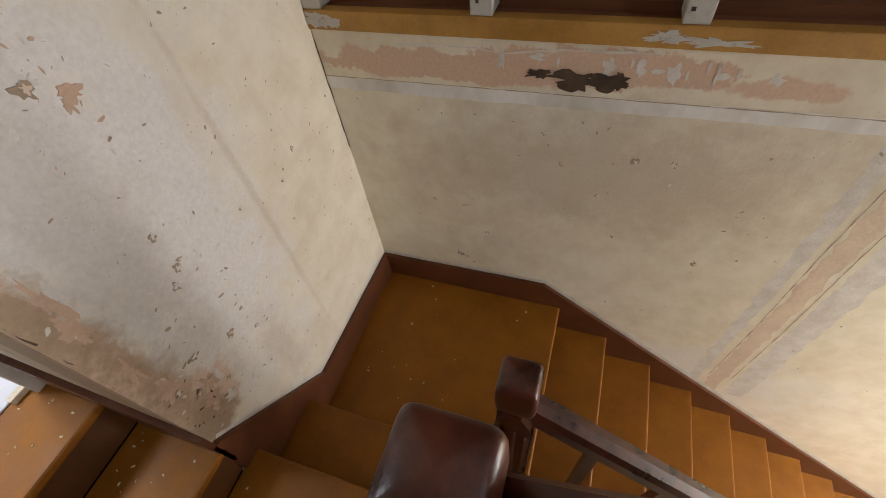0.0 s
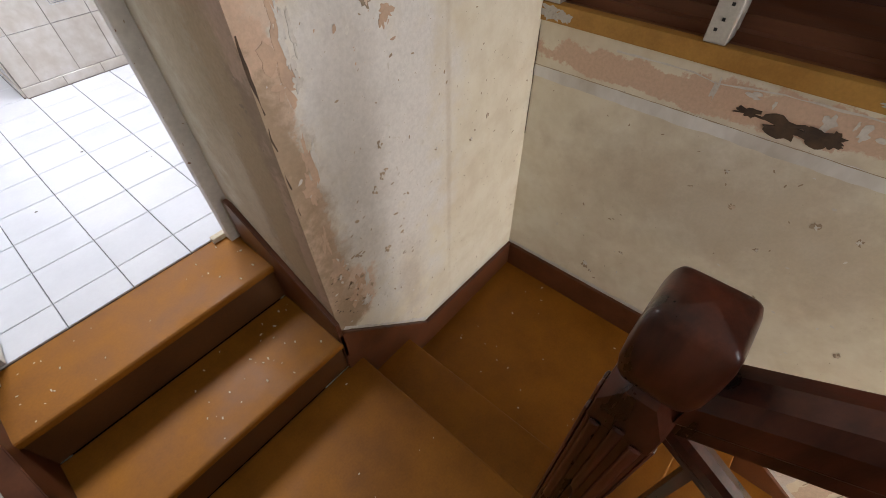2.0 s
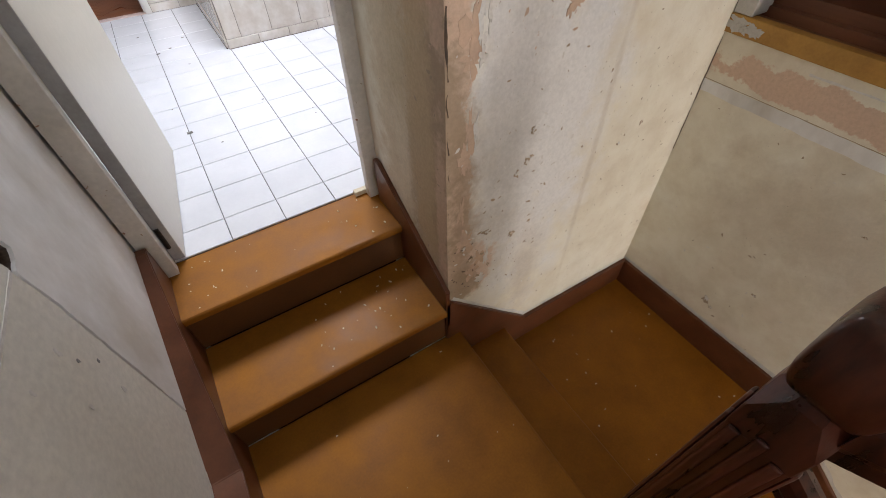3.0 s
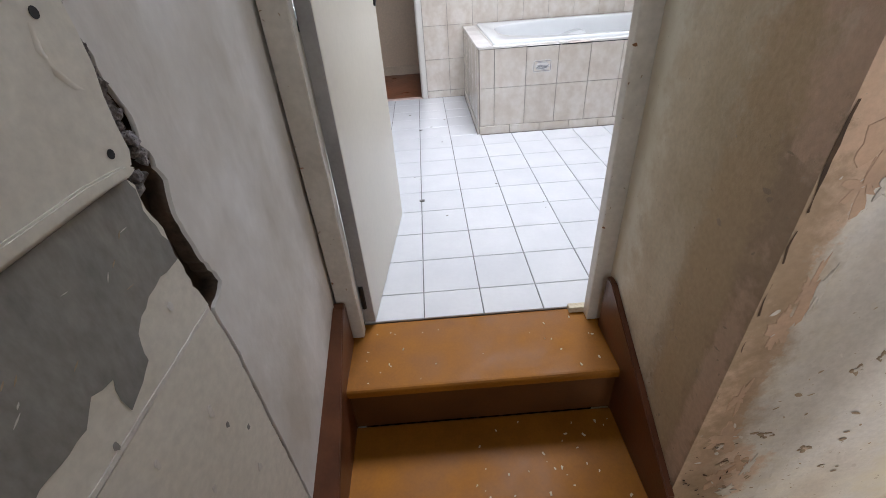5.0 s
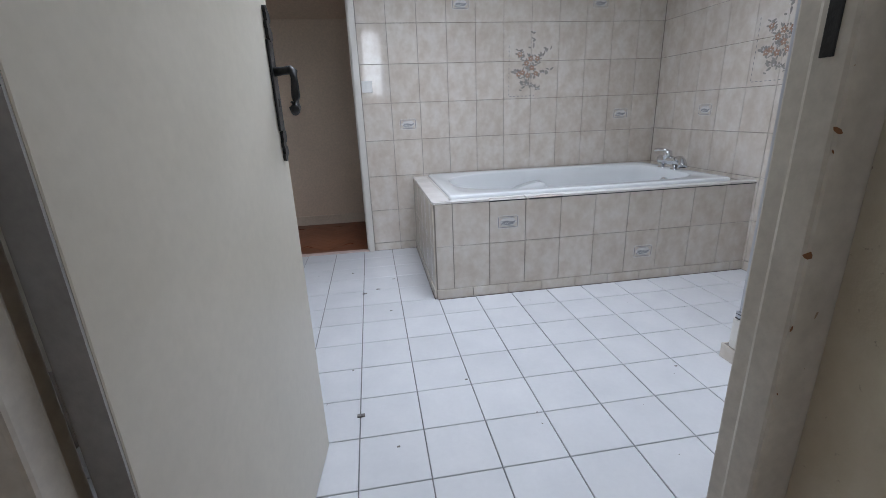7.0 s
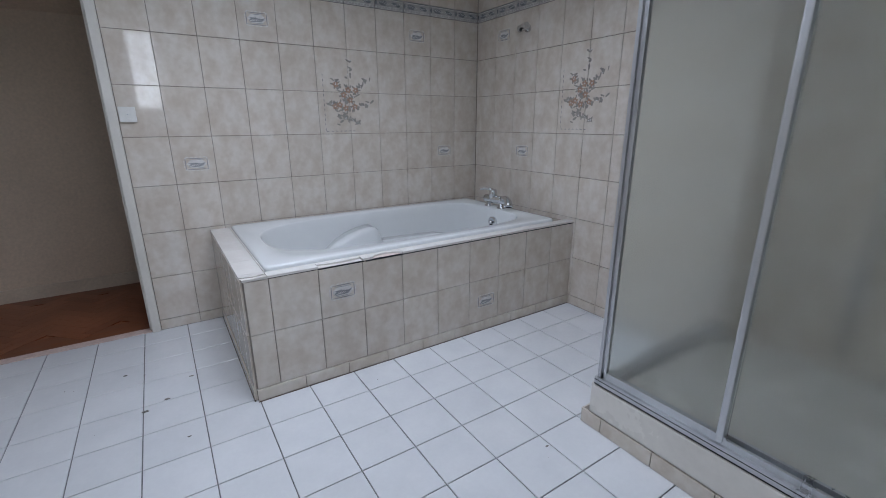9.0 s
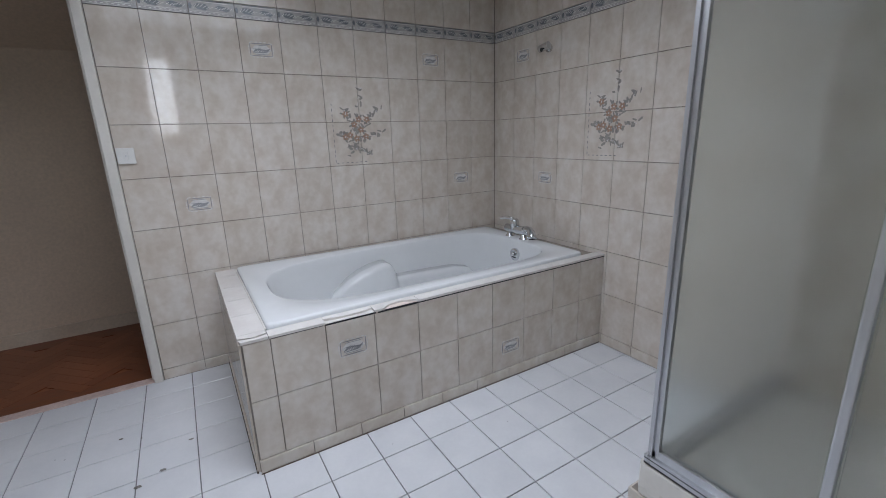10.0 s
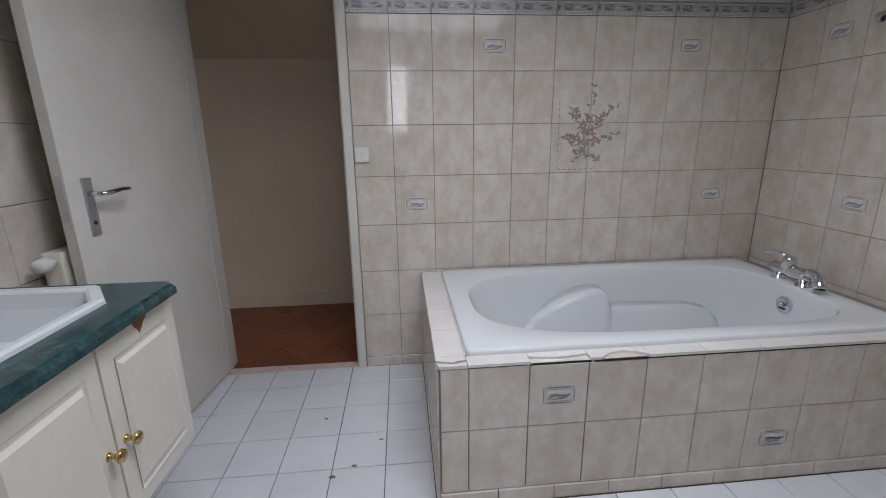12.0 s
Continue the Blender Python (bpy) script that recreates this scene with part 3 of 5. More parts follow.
def clipped_square(cx, cy, profile):
    """A square post whose corners are cut: profile of (z, half width, cut)."""
    bm = bmesh.new()
    rings = []
    for z, w, c in profile:
        ring = [(w, c - w), (w, w - c), (w - c, w), (c - w, w), (-w, w - c), (-w, c - w), (c - w, -w), (w - c, -w)]
        rings.append([bm.verts.new((cx + x, cy + y, z)) for x, y in ring])
    for a, b in zip(rings, rings[1:]):
        for k in range(8):
            bm.faces.new((a[k], a[(k + 1) % 8], b[(k + 1) % 8], b[k]))
    bm.faces.new(rings[0])
    bm.faces.new(rings[-1])
    return bm


def newel(cx, cy, z_foot, z_top, w, label):
    """Square fluted shaft, a neck with cut corners and a cushion-shaped cap; z_top is the cap's shoulder."""
    t = thing("newel_post", (cx, cy, z_foot), label, "newel post")
    top = [(-0.128, 0.70), (-0.120, 0.86), (-0.105, 0.98), (-0.085, 1.05), (-0.05, 1.07), (-0.02, 1.05), (-0.004, 1.0), (0.005, 0.92), (0.010, 0.78), (0.014, 0.5), (0.017, 0.2), (0.018, 0.04)]
    part("cap", round_square(cx, cy, [(z_top + z, w * q) for z, q in top], 48, 0.26), NEWEL_WOOD, t, "cushion-shaped polished cap", smooth=True)
    neck = [(z_top - 0.235, w * 0.985, 0.001), (z_top - 0.185, w * 0.985, 0.002), (z_top - 0.135, w * 0.96, w * 0.55), (z_top - 0.118, w * 0.80, w * 0.45)]
    part("neck", clipped_square(cx, cy, neck), NEWEL_WOOD, t, "neck with cut corners")
    part("shaft", box(cx - w * 0.97, cx + w * 0.97, cy - w * 0.97, cy + w * 0.97, z_foot, z_top - 0.233, 0.005), NEWEL_WOOD, t)
    # raised reeds with round heads leave flutes between them on each face
    for side in range(4):
        m = Matrix.Translation((cx, cy, 0)) @ Matrix.Rotation(side * math.pi / 2, 4, "Z")
        for u in (-0.64, 0.0, 0.64):
            bm = box(w * u - w * 0.19, w * u + w * 0.19, w * 0.93, w * 0.97 + 0.007, z_foot + 0.25, z_top - 0.215 - 0.03 * abs(u), 0.006, 3, m)
            part("reed", bm, NEWEL_WOOD, t, smooth=True)
    return t


newel(0.153, -3.206, ZC, 0.829, 0.0435, "polished dark red-brown newel post with fluted shaft and cushion cap")
newel(0.430, -3.228, ZE, 0.352, 0.0405, "polished dark newel post standing on the lower landing")


def rail(name, a, b, w, h, label):
    """A handrail with a moulded section between two points."""
    t = thing(name, a, label, "handrail")
    a, b = Vector(a), Vector(b)
    sec = [(-0.5, 0.1), (-0.5, 0.6), (-0.36, 0.9), (0, 1.0), (0.36, 0.9), (0.5, 0.6), (0.5, 0.1), (0.34, -0.15), (0.34, -0.45), (-0.34, -0.45), (-0.34, -0.15)]
    bm = bmesh.new()
    ends = []
    for p in (a, b):
        ends.append([bm.verts.new(p + Vector((u * w, 0, v * h - h * 0.5))) for u, v in sec])
    for k in range(len(sec)):
        j = (k + 1) % len(sec)
        bm.faces.new((ends[0][k], ends[0][j], ends[1][j], ends[1][k]))
    bm.faces.new(ends[0])
    bm.faces.new(ends[1])
    part("rail", bm, NEWEL_WOOD, t)
    return t


SL = R / GO
up_rail = rail("handrail", (0.155, -3.245, 0.712), (0.155, -5.3, 0.712 + 2.05 * 0.62), 0.066, 0.085, "polished dark wooden handrail rising beside the upper flight")
down_rail = rail("handrail", (0.432, -3.262, 0.215), (0.432, -5.4, 0.215 - 2.13 * SL), 0.06, 0.075, "polished dark wooden handrail falling beside the lower flight")
for k in range(10):
    y = -3.42 - 0.2 * k
    part("baluster", square_turned(0.432, y, [(ZE - 0.35 - SL * (-3.3 - y), 0.014), (0.185 - SL * (-3.268 - y), 0.014)]), NEWEL_WOOD, down_rail)
    part("baluster", square_turned(0.145, y, [(ZC + 0.12 + SL * (-3.25 - y), 0.014), (0.69 + 0.62 * (-3.25 - y), 0.014)]), NEWEL_WOOD, up_rail)

# window frames of the stair
for nm, x0, x1, y, z0, z1 in (("window_1", -0.34, 0.1, -5.72, 1.3, 2.66), ("window_2", 0.3, 1.22, -6.57, -1.4, 0.0)):
    w = thing(nm, ((x0 + x1) / 2, y, z0), "white painted casement window of the stair with clear panes", "window", kind="structure")
    part("window_frame", boxes([(x0, x0 + 0.04, y - 0.03, y + 0.03, z0, z1), (x1 - 0.04, x1, y - 0.03, y + 0.03, z0, z1), (x0, x1, y - 0.03, y + 0.03, z0, z0 + 0.04), (x0, x1, y - 0.03, y + 0.03, z1 - 0.04, z1), ((x0 + x1) / 2 - 0.02, (x0 + x1) / 2 + 0.02, y - 0.03, y + 0.03, z0, z1), (x0, x1, y - 0.02, y + 0.02, z0 + 0.72 * (z1 - z0), z0 + 0.72 * (z1 - z0) + 0.03)]), WHITE_DOOR, w)

# ---- the setting: bathroom ----
BX0, BX1, BY0, BY1, BZ = -1.32, 1.905, -1.76, 1.005, 2.18
PLINTH, TW, TH = 0.058, 0.2035, 0.252
DOOR_X0, DOOR_X1, DOOR_H = -1.10, -0.37, 2.04
wall_north = structure("wall_north", boxes([(DOOR_X1, BX1 + 0.15, BY1 + 0.008, BY1 + 0.14, -0.1, 2.4), (BX0 - 0.15, DOOR_X0, BY1 + 0.008, BY1 + 0.14, -0.1, 2.4), (DOOR_X0, DOOR_X1, BY1 + 0.008, BY1 + 0.14, DOOR_H, 2.4)]), GROUT_WALL, "bathroom wall with beige marbled tiles and a doorway")
wall_east = structure("wall_east", box(BX1 + 0.008, BX1 + 0.15, BY0 - 0.1, BY1 + 0.008, -0.1, 2.4), GROUT_WALL, "bathroom wall with beige marbled tiles behind bath and shower")
wall_west = structure("wall_west", box(BX0 - 0.15, BX0 - 0.008, BY0 - 0.1, BY1 + 0.008, -0.1, 2.4), GROUT_WALL, "bathroom wall with beige marbled tiles behind the washstand")
wall_south = structure("wall_south", boxes([(0.50, BX1, -1.90, BY0, -0.1, 2.4), (BX0, XW - 0.02, -1.90, BY0, -0.1, 2.4)]), CEILING, "plain white painted bathroom wall beside the entrance")
ceiling = structure("ceiling", boxes([(BX0 - 0.15, -0.4, BY0, BY1, BZ, BZ + 0.2), (0.8, BX1 + 0.15, BY0, BY1, BZ, BZ + 0.2), (-0.4, 0.8, BY0, -0.95, BZ, BZ + 0.2), (-0.4, 0.8, 0.05, BY1, BZ, BZ + 0.2)]), CEILING, "white bathroom ceiling with a roof window shaft")
roof_shaft = structure("trim_roof_shaft", boxes([(-0.44, -0.4, -0.99, 0.09, BZ + 0.2, 2.7), (0.8, 0.84, -0.99, 0.09, BZ + 0.2, 2.7), (-0.4, 0.8, -0.99, -0.95, BZ + 0.2, 2.7), (-0.4, 0.8, 0.05, 0.09, BZ + 0.2, 2.7)]), CEILING, "white boarded shaft of the roof window")
floor = structure("floor", boxes([(BX0, BX1, -1.768, BY1 + 0.004, -0.12, -0.006)]), GROUT_DARK, "white glazed tile floor with dark worn joints")

# the room beyond the doorway
RX0, RX1, RY1 = -2.6, 0.6, 2.03
wall_room_back = structure("wall_room_back", box(RX0, RX1, RY1, RY1 + 0.1, -0.1, 1.79), BARE_ROOM, "bare beige knee wall of the dim room beyond")
wall_room_sides = structure("wall_room_sides", boxes([(RX0 - 0.1, RX0, 1.145, RY1 + 0.1, -0.1, 2.5), (RX1, RX1 + 0.1, 1.145, RY1 + 0.1, -0.1, 2.5)]), BARE_ROOM, "bare beige side walls of the dim room beyond")
ceiling_room = structure("ceiling_room", prism([(RY1 + 0.1, 1.79), (RY1, 1.79), (1.145, 2.4), (1.145, 2.5), (RY1 + 0.1, 2.5)], "x", RX0, RX1), BARE_ROOM, "sloping beige ceiling of the dim room beyond")
floor_room = structure("floor_room", box(RX0, RX1, 1.06, RY1, -0.1, -0.0075), PARQUET, "herringbone parquet floor of the room beyond")
baseboard_room = structure("baseboard_room", box(RX0, RX1, RY1 - 0.015, RY1, -0.012, 0.085, 0.003), mottled("tan_skirting_paint", (0.70, 0.58, 0.45), (0.62, 0.50, 0.38), 0.6, 5, 60, 0.1), "cream painted skirting board in the room beyond")
bm = bmesh.new()
L, Wd = 0.24, 0.06
for i in range(-30, 60):
    for j in range(-30, 60):
        for turn in (0, 1):
            # herringbone: pairs of blocks stepping along the diagonal
            bx, by = i * Wd + j * L, i * Wd - j * L
            cx, cy = (bx + L / 2, by + Wd / 2) if not turn else (bx + Wd / 2 + L, by - L / 2 + Wd)
            lx, ly = (L / 2, Wd / 2) if not turn else (Wd / 2, L / 2)
            x, y = -1.0 + cx * 0.7071 - cy * 0.7071, 1.5 + cx * 0.7071 + cy * 0.7071
            if not (-2.2 < x < 0.3 and 1.2 < y < 1.92):
                continue
            m = Matrix.Translation((x, y, 0)) @ Matrix.Rotation(math.pi / 4, 4, "Z")
            add_box(bm, -lx + 0.0006, lx - 0.0006, -ly + 0.0006, ly - 0.0006, -0.012, -0.002, m)
tagged(part("parquet_blocks", bm, PARQUET, floor_room), kind="stuff")
floor_room_edge = structure("trim_parquet_edge", boxes([(RX0, RX1, 1.06, 1.24, -0.012, -0.003), (RX0, RX1, 1.88, RY1, -0.012, -0.003)]), mottled("parquet_border_oak", (0.22, 0.07, 0.028), (0.17, 0.052, 0.021), 0.35, 30, 90, 0.1, stretch=(0.2, 1, 1)), "parquet border along the walls")
threshold = structure("trim_threshold", box(DOOR_X0, DOOR_X1, 1.0, 1.062, -0.012, 0.003, 0.002), mottled("pale_pink_threshold", (0.7, 0.55, 0.5), (0.6, 0.45, 0.4), 0.5, 20, 80, 0.1), "pale strip under the doorway to the next room")

# door frames
frame_far = thing("door_frame", (-0.73, 1.05, 0), "white painted wooden frame round the doorway to the next room", "door frame", kind="structure")
for x0, x1 in ((DOOR_X1 - 0.002, DOOR_X1 + 0.04), (DOOR_X0 - 0.045, DOOR_X0 + 0.002)):
    part("jamb", box(x0, x1, 0.985, 1.15, 0, DOOR_H, 0.004), WHITE_DOOR, frame_far)
    xs = x0 - 0.012 if x0 > -0.7 else x1 - 0.01
    part("stop", box(xs, xs + 0.022, 1.03, 1.14, 0, DOOR_H, 0.003), WHITE_DOOR, frame_far)
part("head", box(DOOR_X0 - 0.045, DOOR_X1 + 0.04, 0.985, 1.15, DOOR_H, DOOR_H + 0.05, 0.004), WHITE_DOOR, frame_far)

frame_entry = thing("door_frame", (-0.23, -1.8, 0), "worn cream painted wooden frame of the bathroom entrance", "door frame", kind="structure")
for x0, x1 in ((-0.674, -0.609), (0.133, 0.190)):
    part("jamb", box(x0, x1, -1.838, -1.797, 0, 2.06, 0.005), CREAM_FRAME, frame_entry)
    a, b = (x0, x1 - 0.02) if x0 < 0 else (x0 + 0.022, x1)
    part("rebate", box(a, b, -1.7985, -1.755, 0, 2.06, 0.003), CREAM_FRAME, frame_entry)
part("head", box(-0.672, 0.190, -1.838, -1.76, 2.06, 2.125, 0.005), CREAM_FRAME, frame_entry)
strike = part("strike_plate", box(0.1315, 0.134, -1.822, -1.808, 1.03, 1.10, 0.001), IRON, frame_entry, "rusty black strike plate")
part("stop_block", box(0.085, 0.15, -1.80, -1.775, 0.0, 0.022, 0.003), CRUMB, frame_entry, "splintered pale end of the old stop")

# ---- bathroom things ----
door_turn = Matrix.Translation((-0.575, -1.772, 0)) @ Matrix.Rotation(math.atan2(0.737, 0.072), 4, "Z")
door_1 = thing("door_1", (-0.575, -1.772, 0), "cream painted flush door standing open into the bathroom", "door")
part("leaf", box(0.0, 0.745, 0.0, 0.04, 0.008, 2.03, 0.003, 2, door_turn), CREAM_DOOR, door_1)
part("hinge_edge", box(-0.003, 0.0, 0.001, 0.039, 0.01, 2.03, 0.0, 2, door_turn), GREY_EDGE, door_1, "grey painted hinge edge")
PU = 0.715
plate = part("handle_plate", box(PU - 0.018, PU + 0.018, -0.006, 0.0, 0.965, 1.165, 0.002, 2, door_turn), IRON, door_1, "black wrought iron handle plate")
for sgn, z_end in ((1, 1.165), (-1, 0.965)):
    for off, r in ((0.012, 0.016), (0.030, 0.011), (0.047, 0.014), (0.062, 0.009)):
        z = z_end + sgn * off
        du = 0.004 if off in (0.012, 0.047) else -0.004
        part("scroll", tube([door_turn @ Vector((PU + du, -0.0005, z)), door_turn @ Vector((PU + du, -0.0075, z))], r, 14), IRON, plate)
part("keyhole", box(PU - 0.003, PU + 0.003, -0.0068, -0.005, 1.02, 1.038, 0.0, 1, door_turn), BLACK, plate)
lever = [(PU, -0.004, 1.098), (PU, -0.024, 1.099), (PU, -0.042, 1.101), (PU - 0.008, -0.050, 1.096), (PU - 0.018, -0.052, 1.07), (PU - 0.022, -0.052, 1.04), (PU - 0.030, -0.052, 1.018), (PU - 0.044, -0.052, 1.010), (PU - 0.054, -0.052, 1.018), (PU - 0.050, -0.052, 1.028)]
part("handle", tube([door_turn @ Vector(p) for p in lever], [0.011, 0.009, 0.010, 0.010, 0.009, 0.010, 0.011, 0.011, 0.010, 0.007], 12), IRON, door_1, "drooping black iron lever", smooth=True)
for z in (0.12, 1.1, 1.85):
    part("hinge", tube([(-0.603, -1.775, z - 0.045), (-0.603, -1.775, z + 0.045)], 0.008, 10), IRON, door_1, "rusty barrel hinge")

d2_turn = Matrix.Translation((-1.085, 1.02, 0)) @ Matrix.Rotation(math.atan2(-0.72, -0.085), 4, "Z")
door_2 = thing("door_2", (-1.085, 1.02, 0), "white flush door standing open against the radiator", "door")
part("leaf", box(0.0, 0.76, -0.04, 0.0, 0.01, 2.03, 0.003, 2, d2_turn), WHITE_DOOR, door_2)
p2 = part("handle_plate", box(0.66, 0.70, 0.0, 0.006, 0.94, 1.14, 0.002, 2, d2_turn), ALU, door_2, "brushed metal handle plate")
part("keyhole", tube([d2_turn @ Vector((0.68, 0.005, 0.985)), d2_turn @ Vector((0.68, 0.0075, 0.985))], 0.008, 10), BLACK, p2)
part("handle", tube([d2_turn @ Vector(p) for p in [(0.68, 0.004, 1.085), (0.68, 0.048, 1.085), (0.668, 0.056, 1.085), (0.64, 0.058, 1.088), (0.60, 0.058, 1.092), (0.562, 0.056, 1.09), (0.55, 0.053, 1.088)]], [0.009, 0.009, 0.009, 0.008, 0.008, 0.007, 0.005], 12), CHROME, door_2, "bright metal lever", smooth=True)
part("latch_plate", box(0.7595, 0.7615, -0.03, -0.01, 1.0, 1.15, 0.0005, 1, d2_turn), ALU, door_2)

# radiator behind the door
radiator = thing("radiator", (-1.28, 0.55, 0.25), "cream panel radiator with a white valve behind the door", "radiator")
part("panel", box(-1.30, -1.235, 0.26, 0.93, 0.28, 0.90, 0.008), CREAM_CAB, radiator)
for k in range(16):
    part("fin", box(-1.236, -1.231, 0.285 + 0.04 * k, 0.305 + 0.04 * k, 0.32, 0.86, 0.002, 1), CREAM_CAB, radiator)
part("valve", tube([(-1.262, 0.275, 0.87), (-1.262, 0.25, 0.87), (-1.262, 0.235, 0.87), (-1.262, 0.20, 0.87), (-1.262, 0.19, 0.87)], [0.013, 0.014, 0.024, 0.023, 0.017], 16), PLASTIC, radiator, "round white valve head", smooth=True)

# bath: tiled box, deck, tub
bath_box = thing("bath_surround", (0.95, 0.5, 0), "beige tiled bath surround with chipped pale edge tiles", "bath surround")
core = part("core", boxes([(0.0, 0.09, 0.002, BY1, 0, 0.535), (0.09, BX1, 0.002, 0.055, 0, 0.535), (0.09, BX1, 0.965, BY1, 0, 0.535), (1.80, BX1, 0.055, 0.965, 0, 0.535)]), GROUT_WALL, bath_box)


def tub_ring(x0, x1, y0, y1, z, e_left, e_right, bm, n=72):
    cx, cy, a, b = (x0 + x1) / 2, (y0 + y1) / 2, (x1 - x0) / 2, (y1 - y0) / 2
    ring = []
    for k in range(n):
        t = 2 * math.pi * k / n
        c, s = math.cos(t), math.sin(t)
        e = e_right if c > 0 else e_left
        ring.append(bm.verts.new((cx + a * math.copysign(abs(c) ** e, c), cy + b * math.copysign(abs(s) ** e, s), z)))
    return ring


bathtub = thing("bathtub", (0.95, 0.5, 0.1), "glossy white acrylic bathtub with moulded armrest", "bathtub")
bm = bmesh.new()
rings = [tub_ring(0.098, 1.80, 0.055, 0.975, 0.536, 0.04, 0.04, bm),
         tub_ring(0.098, 1.80, 0.055, 0.975, 0.556, 0.04, 0.04, bm),
         tub_ring(0.102, 1.796, 0.059, 0.971, 0.563, 0.05, 0.05, bm),
         tub_ring(0.112, 1.786, 0.069, 0.961, 0.5645, 0.06, 0.06, bm),
         tub_ring(0.180, 1.698, 0.128, 0.892, 0.5635, 0.66, 0.42, bm),
         tub_ring(0.186, 1.694, 0.133, 0.887, 0.5605, 0.66, 0.42, bm),
         tub_ring(0.191, 1.691, 0.138, 0.882, 0.552, 0.66, 0.42, bm),
         tub_ring(0.204, 1.687, 0.146, 0.874, 0.51, 0.66, 0.42, bm),
         tub_ring(0.262, 1.674, 0.172, 0.850, 0.38, 0.66, 0.42, bm),
         tub_ring(0.360, 1.655, 0.198, 0.825, 0.22, 0.66, 0.42, bm),
         tub_ring(0.470, 1.625, 0.235, 0.790, 0.13, 0.66, 0.45, bm),
         tub_ring(0.600, 1.560, 0.290, 0.730, 0.105, 0.66, 0.5, bm)]
for a, b in zip(rings, rings[1:]):
    for k in range(len(a)):
        j = (k + 1) % len(a)
        bm.faces.new((a[k], a[j], b[j], b[k]))
bm.faces.new(rings[-1])
part("tub", bm, ACRYLIC, bathtub, smooth=True)
for y_in, y_out in ((0.745, 0.865), (0.232, 0.155)):
    # an elbow rest that swells, then drops to a lower ledge along the side
    spine = [(0.42, 0.16), (0.50, 0.265), (0.58, 0.355), (0.66, 0.413), (0.74, 0.450), (0.82, 0.473), (0.88, 0.483), (0.915, 0.481), (0.935, 0.468), (0.948, 0.440), (0.956, 0.405), (0.968, 0.388), (1.0, 0.380), (1.2, 0.375), (1.4, 0.370), (1.50, 0.352), (1.56, 0.30), (1.60, 0.20)]
    bm = bmesh.new()
    rows = []
    d = 1 if y_out > y_in else -1
    for x, z in spine:
        sec = [(y_in - d * 0.035, 0.13), (y_in - d * 0.012, z - 0.07)] + [(y_in + d * 0.035 * (1 - math.cos(q)), z - 0.05 + 0.05 * math.sin(q)) for q in (0.15, 0.5, 0.85, 1.2, 1.55)] + [(y_out, z + 0.004), (y_out, 0.13)]
        rows.append([bm.verts.new((x, y, max(0.12, w))) for y, w in sec])
    for p, q in zip(rows, rows[1:]):
        for k in range(len(p) - 1):
            bm.faces.new((p[k], p[k + 1], q[k + 1], q[k]))
    part("armrest", bm, ACRYLIC, bathtub, "moulded elbow rest running into a ledge", smooth=True)
part("overflow", tube([(1.688, 0.50, 0.47), (1.672, 0.50, 0.47), (1.668, 0.50, 0.47)], [0.040, 0.040, 0.032], 24), CHROME, bathtub, "round chrome overflow", smooth=False)
part("overflow_slot", box(1.6655, 1.6685, 0.482, 0.518, 0.450, 0.458, 0.001), BLACK, bathtub)
part("waste_knob", tube([(1.669, 0.50, 0.474), (1.655, 0.50, 0.474), (1.650, 0.50, 0.474)], [0.011, 0.013, 0.009], 16), CHROME, bathtub, "small chrome waste knob", smooth=True)

mixer = thing("bath_mixer", (1.745, 0.55, 0.563), "chrome bath mixer tap with lever and spout", "mixer tap")
part("body", tube([(1.74, 0.665, 0.612), (1.74, 0.655, 0.615), (1.74, 0.63, 0.615), (1.74, 0.622, 0.615), (1.74, 0.50, 0.618), (1.74, 0.455, 0.622)], [0.018, 0.026, 0.026, 0.029, 0.029, 0.025], 20), CHROME, mixer, smooth=True)
for y in (0.625, 0.49):
    part("leg", tube([(1.742, y, 0.562), (1.742, y, 0.568), (1.741, y, 0.572), (1.74, y, 0.60)], [0.032, 0.031, 0.020, 0.021], 18), CHROME, mixer, smooth=True)
part("cartridge", tube([(1.74, 0.575, 0.615), (1.738, 0.575, 0.655), (1.737, 0.575, 0.676), (1.737, 0.575, 0.684), (1.737, 0.575, 0.686)], [0.030, 0.029, 0.027, 0.018, 0.004], 20), CHROME, mixer, smooth=True)
part("lever", tube([(1.737, 0.585, 0.676), (1.730, 0.615, 0.686), (1.722, 0.65, 0.686), (1.716, 0.685, 0.678), (1.714, 0.697, 0.675)], [0.014, 0.011, 0.011, 0.012, 0.006], 14), CHROME, mixer, smooth=True)
part("spout", tube([(1.74, 0.49, 0.622), (1.735, 0.455, 0.634), (1.725, 0.42, 0.636), (1.716, 0.395, 0.624), (1.711, 0.382, 0.602), (1.709, 0.378, 0.590)], [0.024, 0.022, 0.022, 0.024, 0.028, 0.029], 18), CHROME, mixer, smooth=True)
part("aerator", tube([(1.709, 0.378, 0.592), (1.7088, 0.3775, 0.587)], [0.021, 0.020], 14), BLACK, mixer)

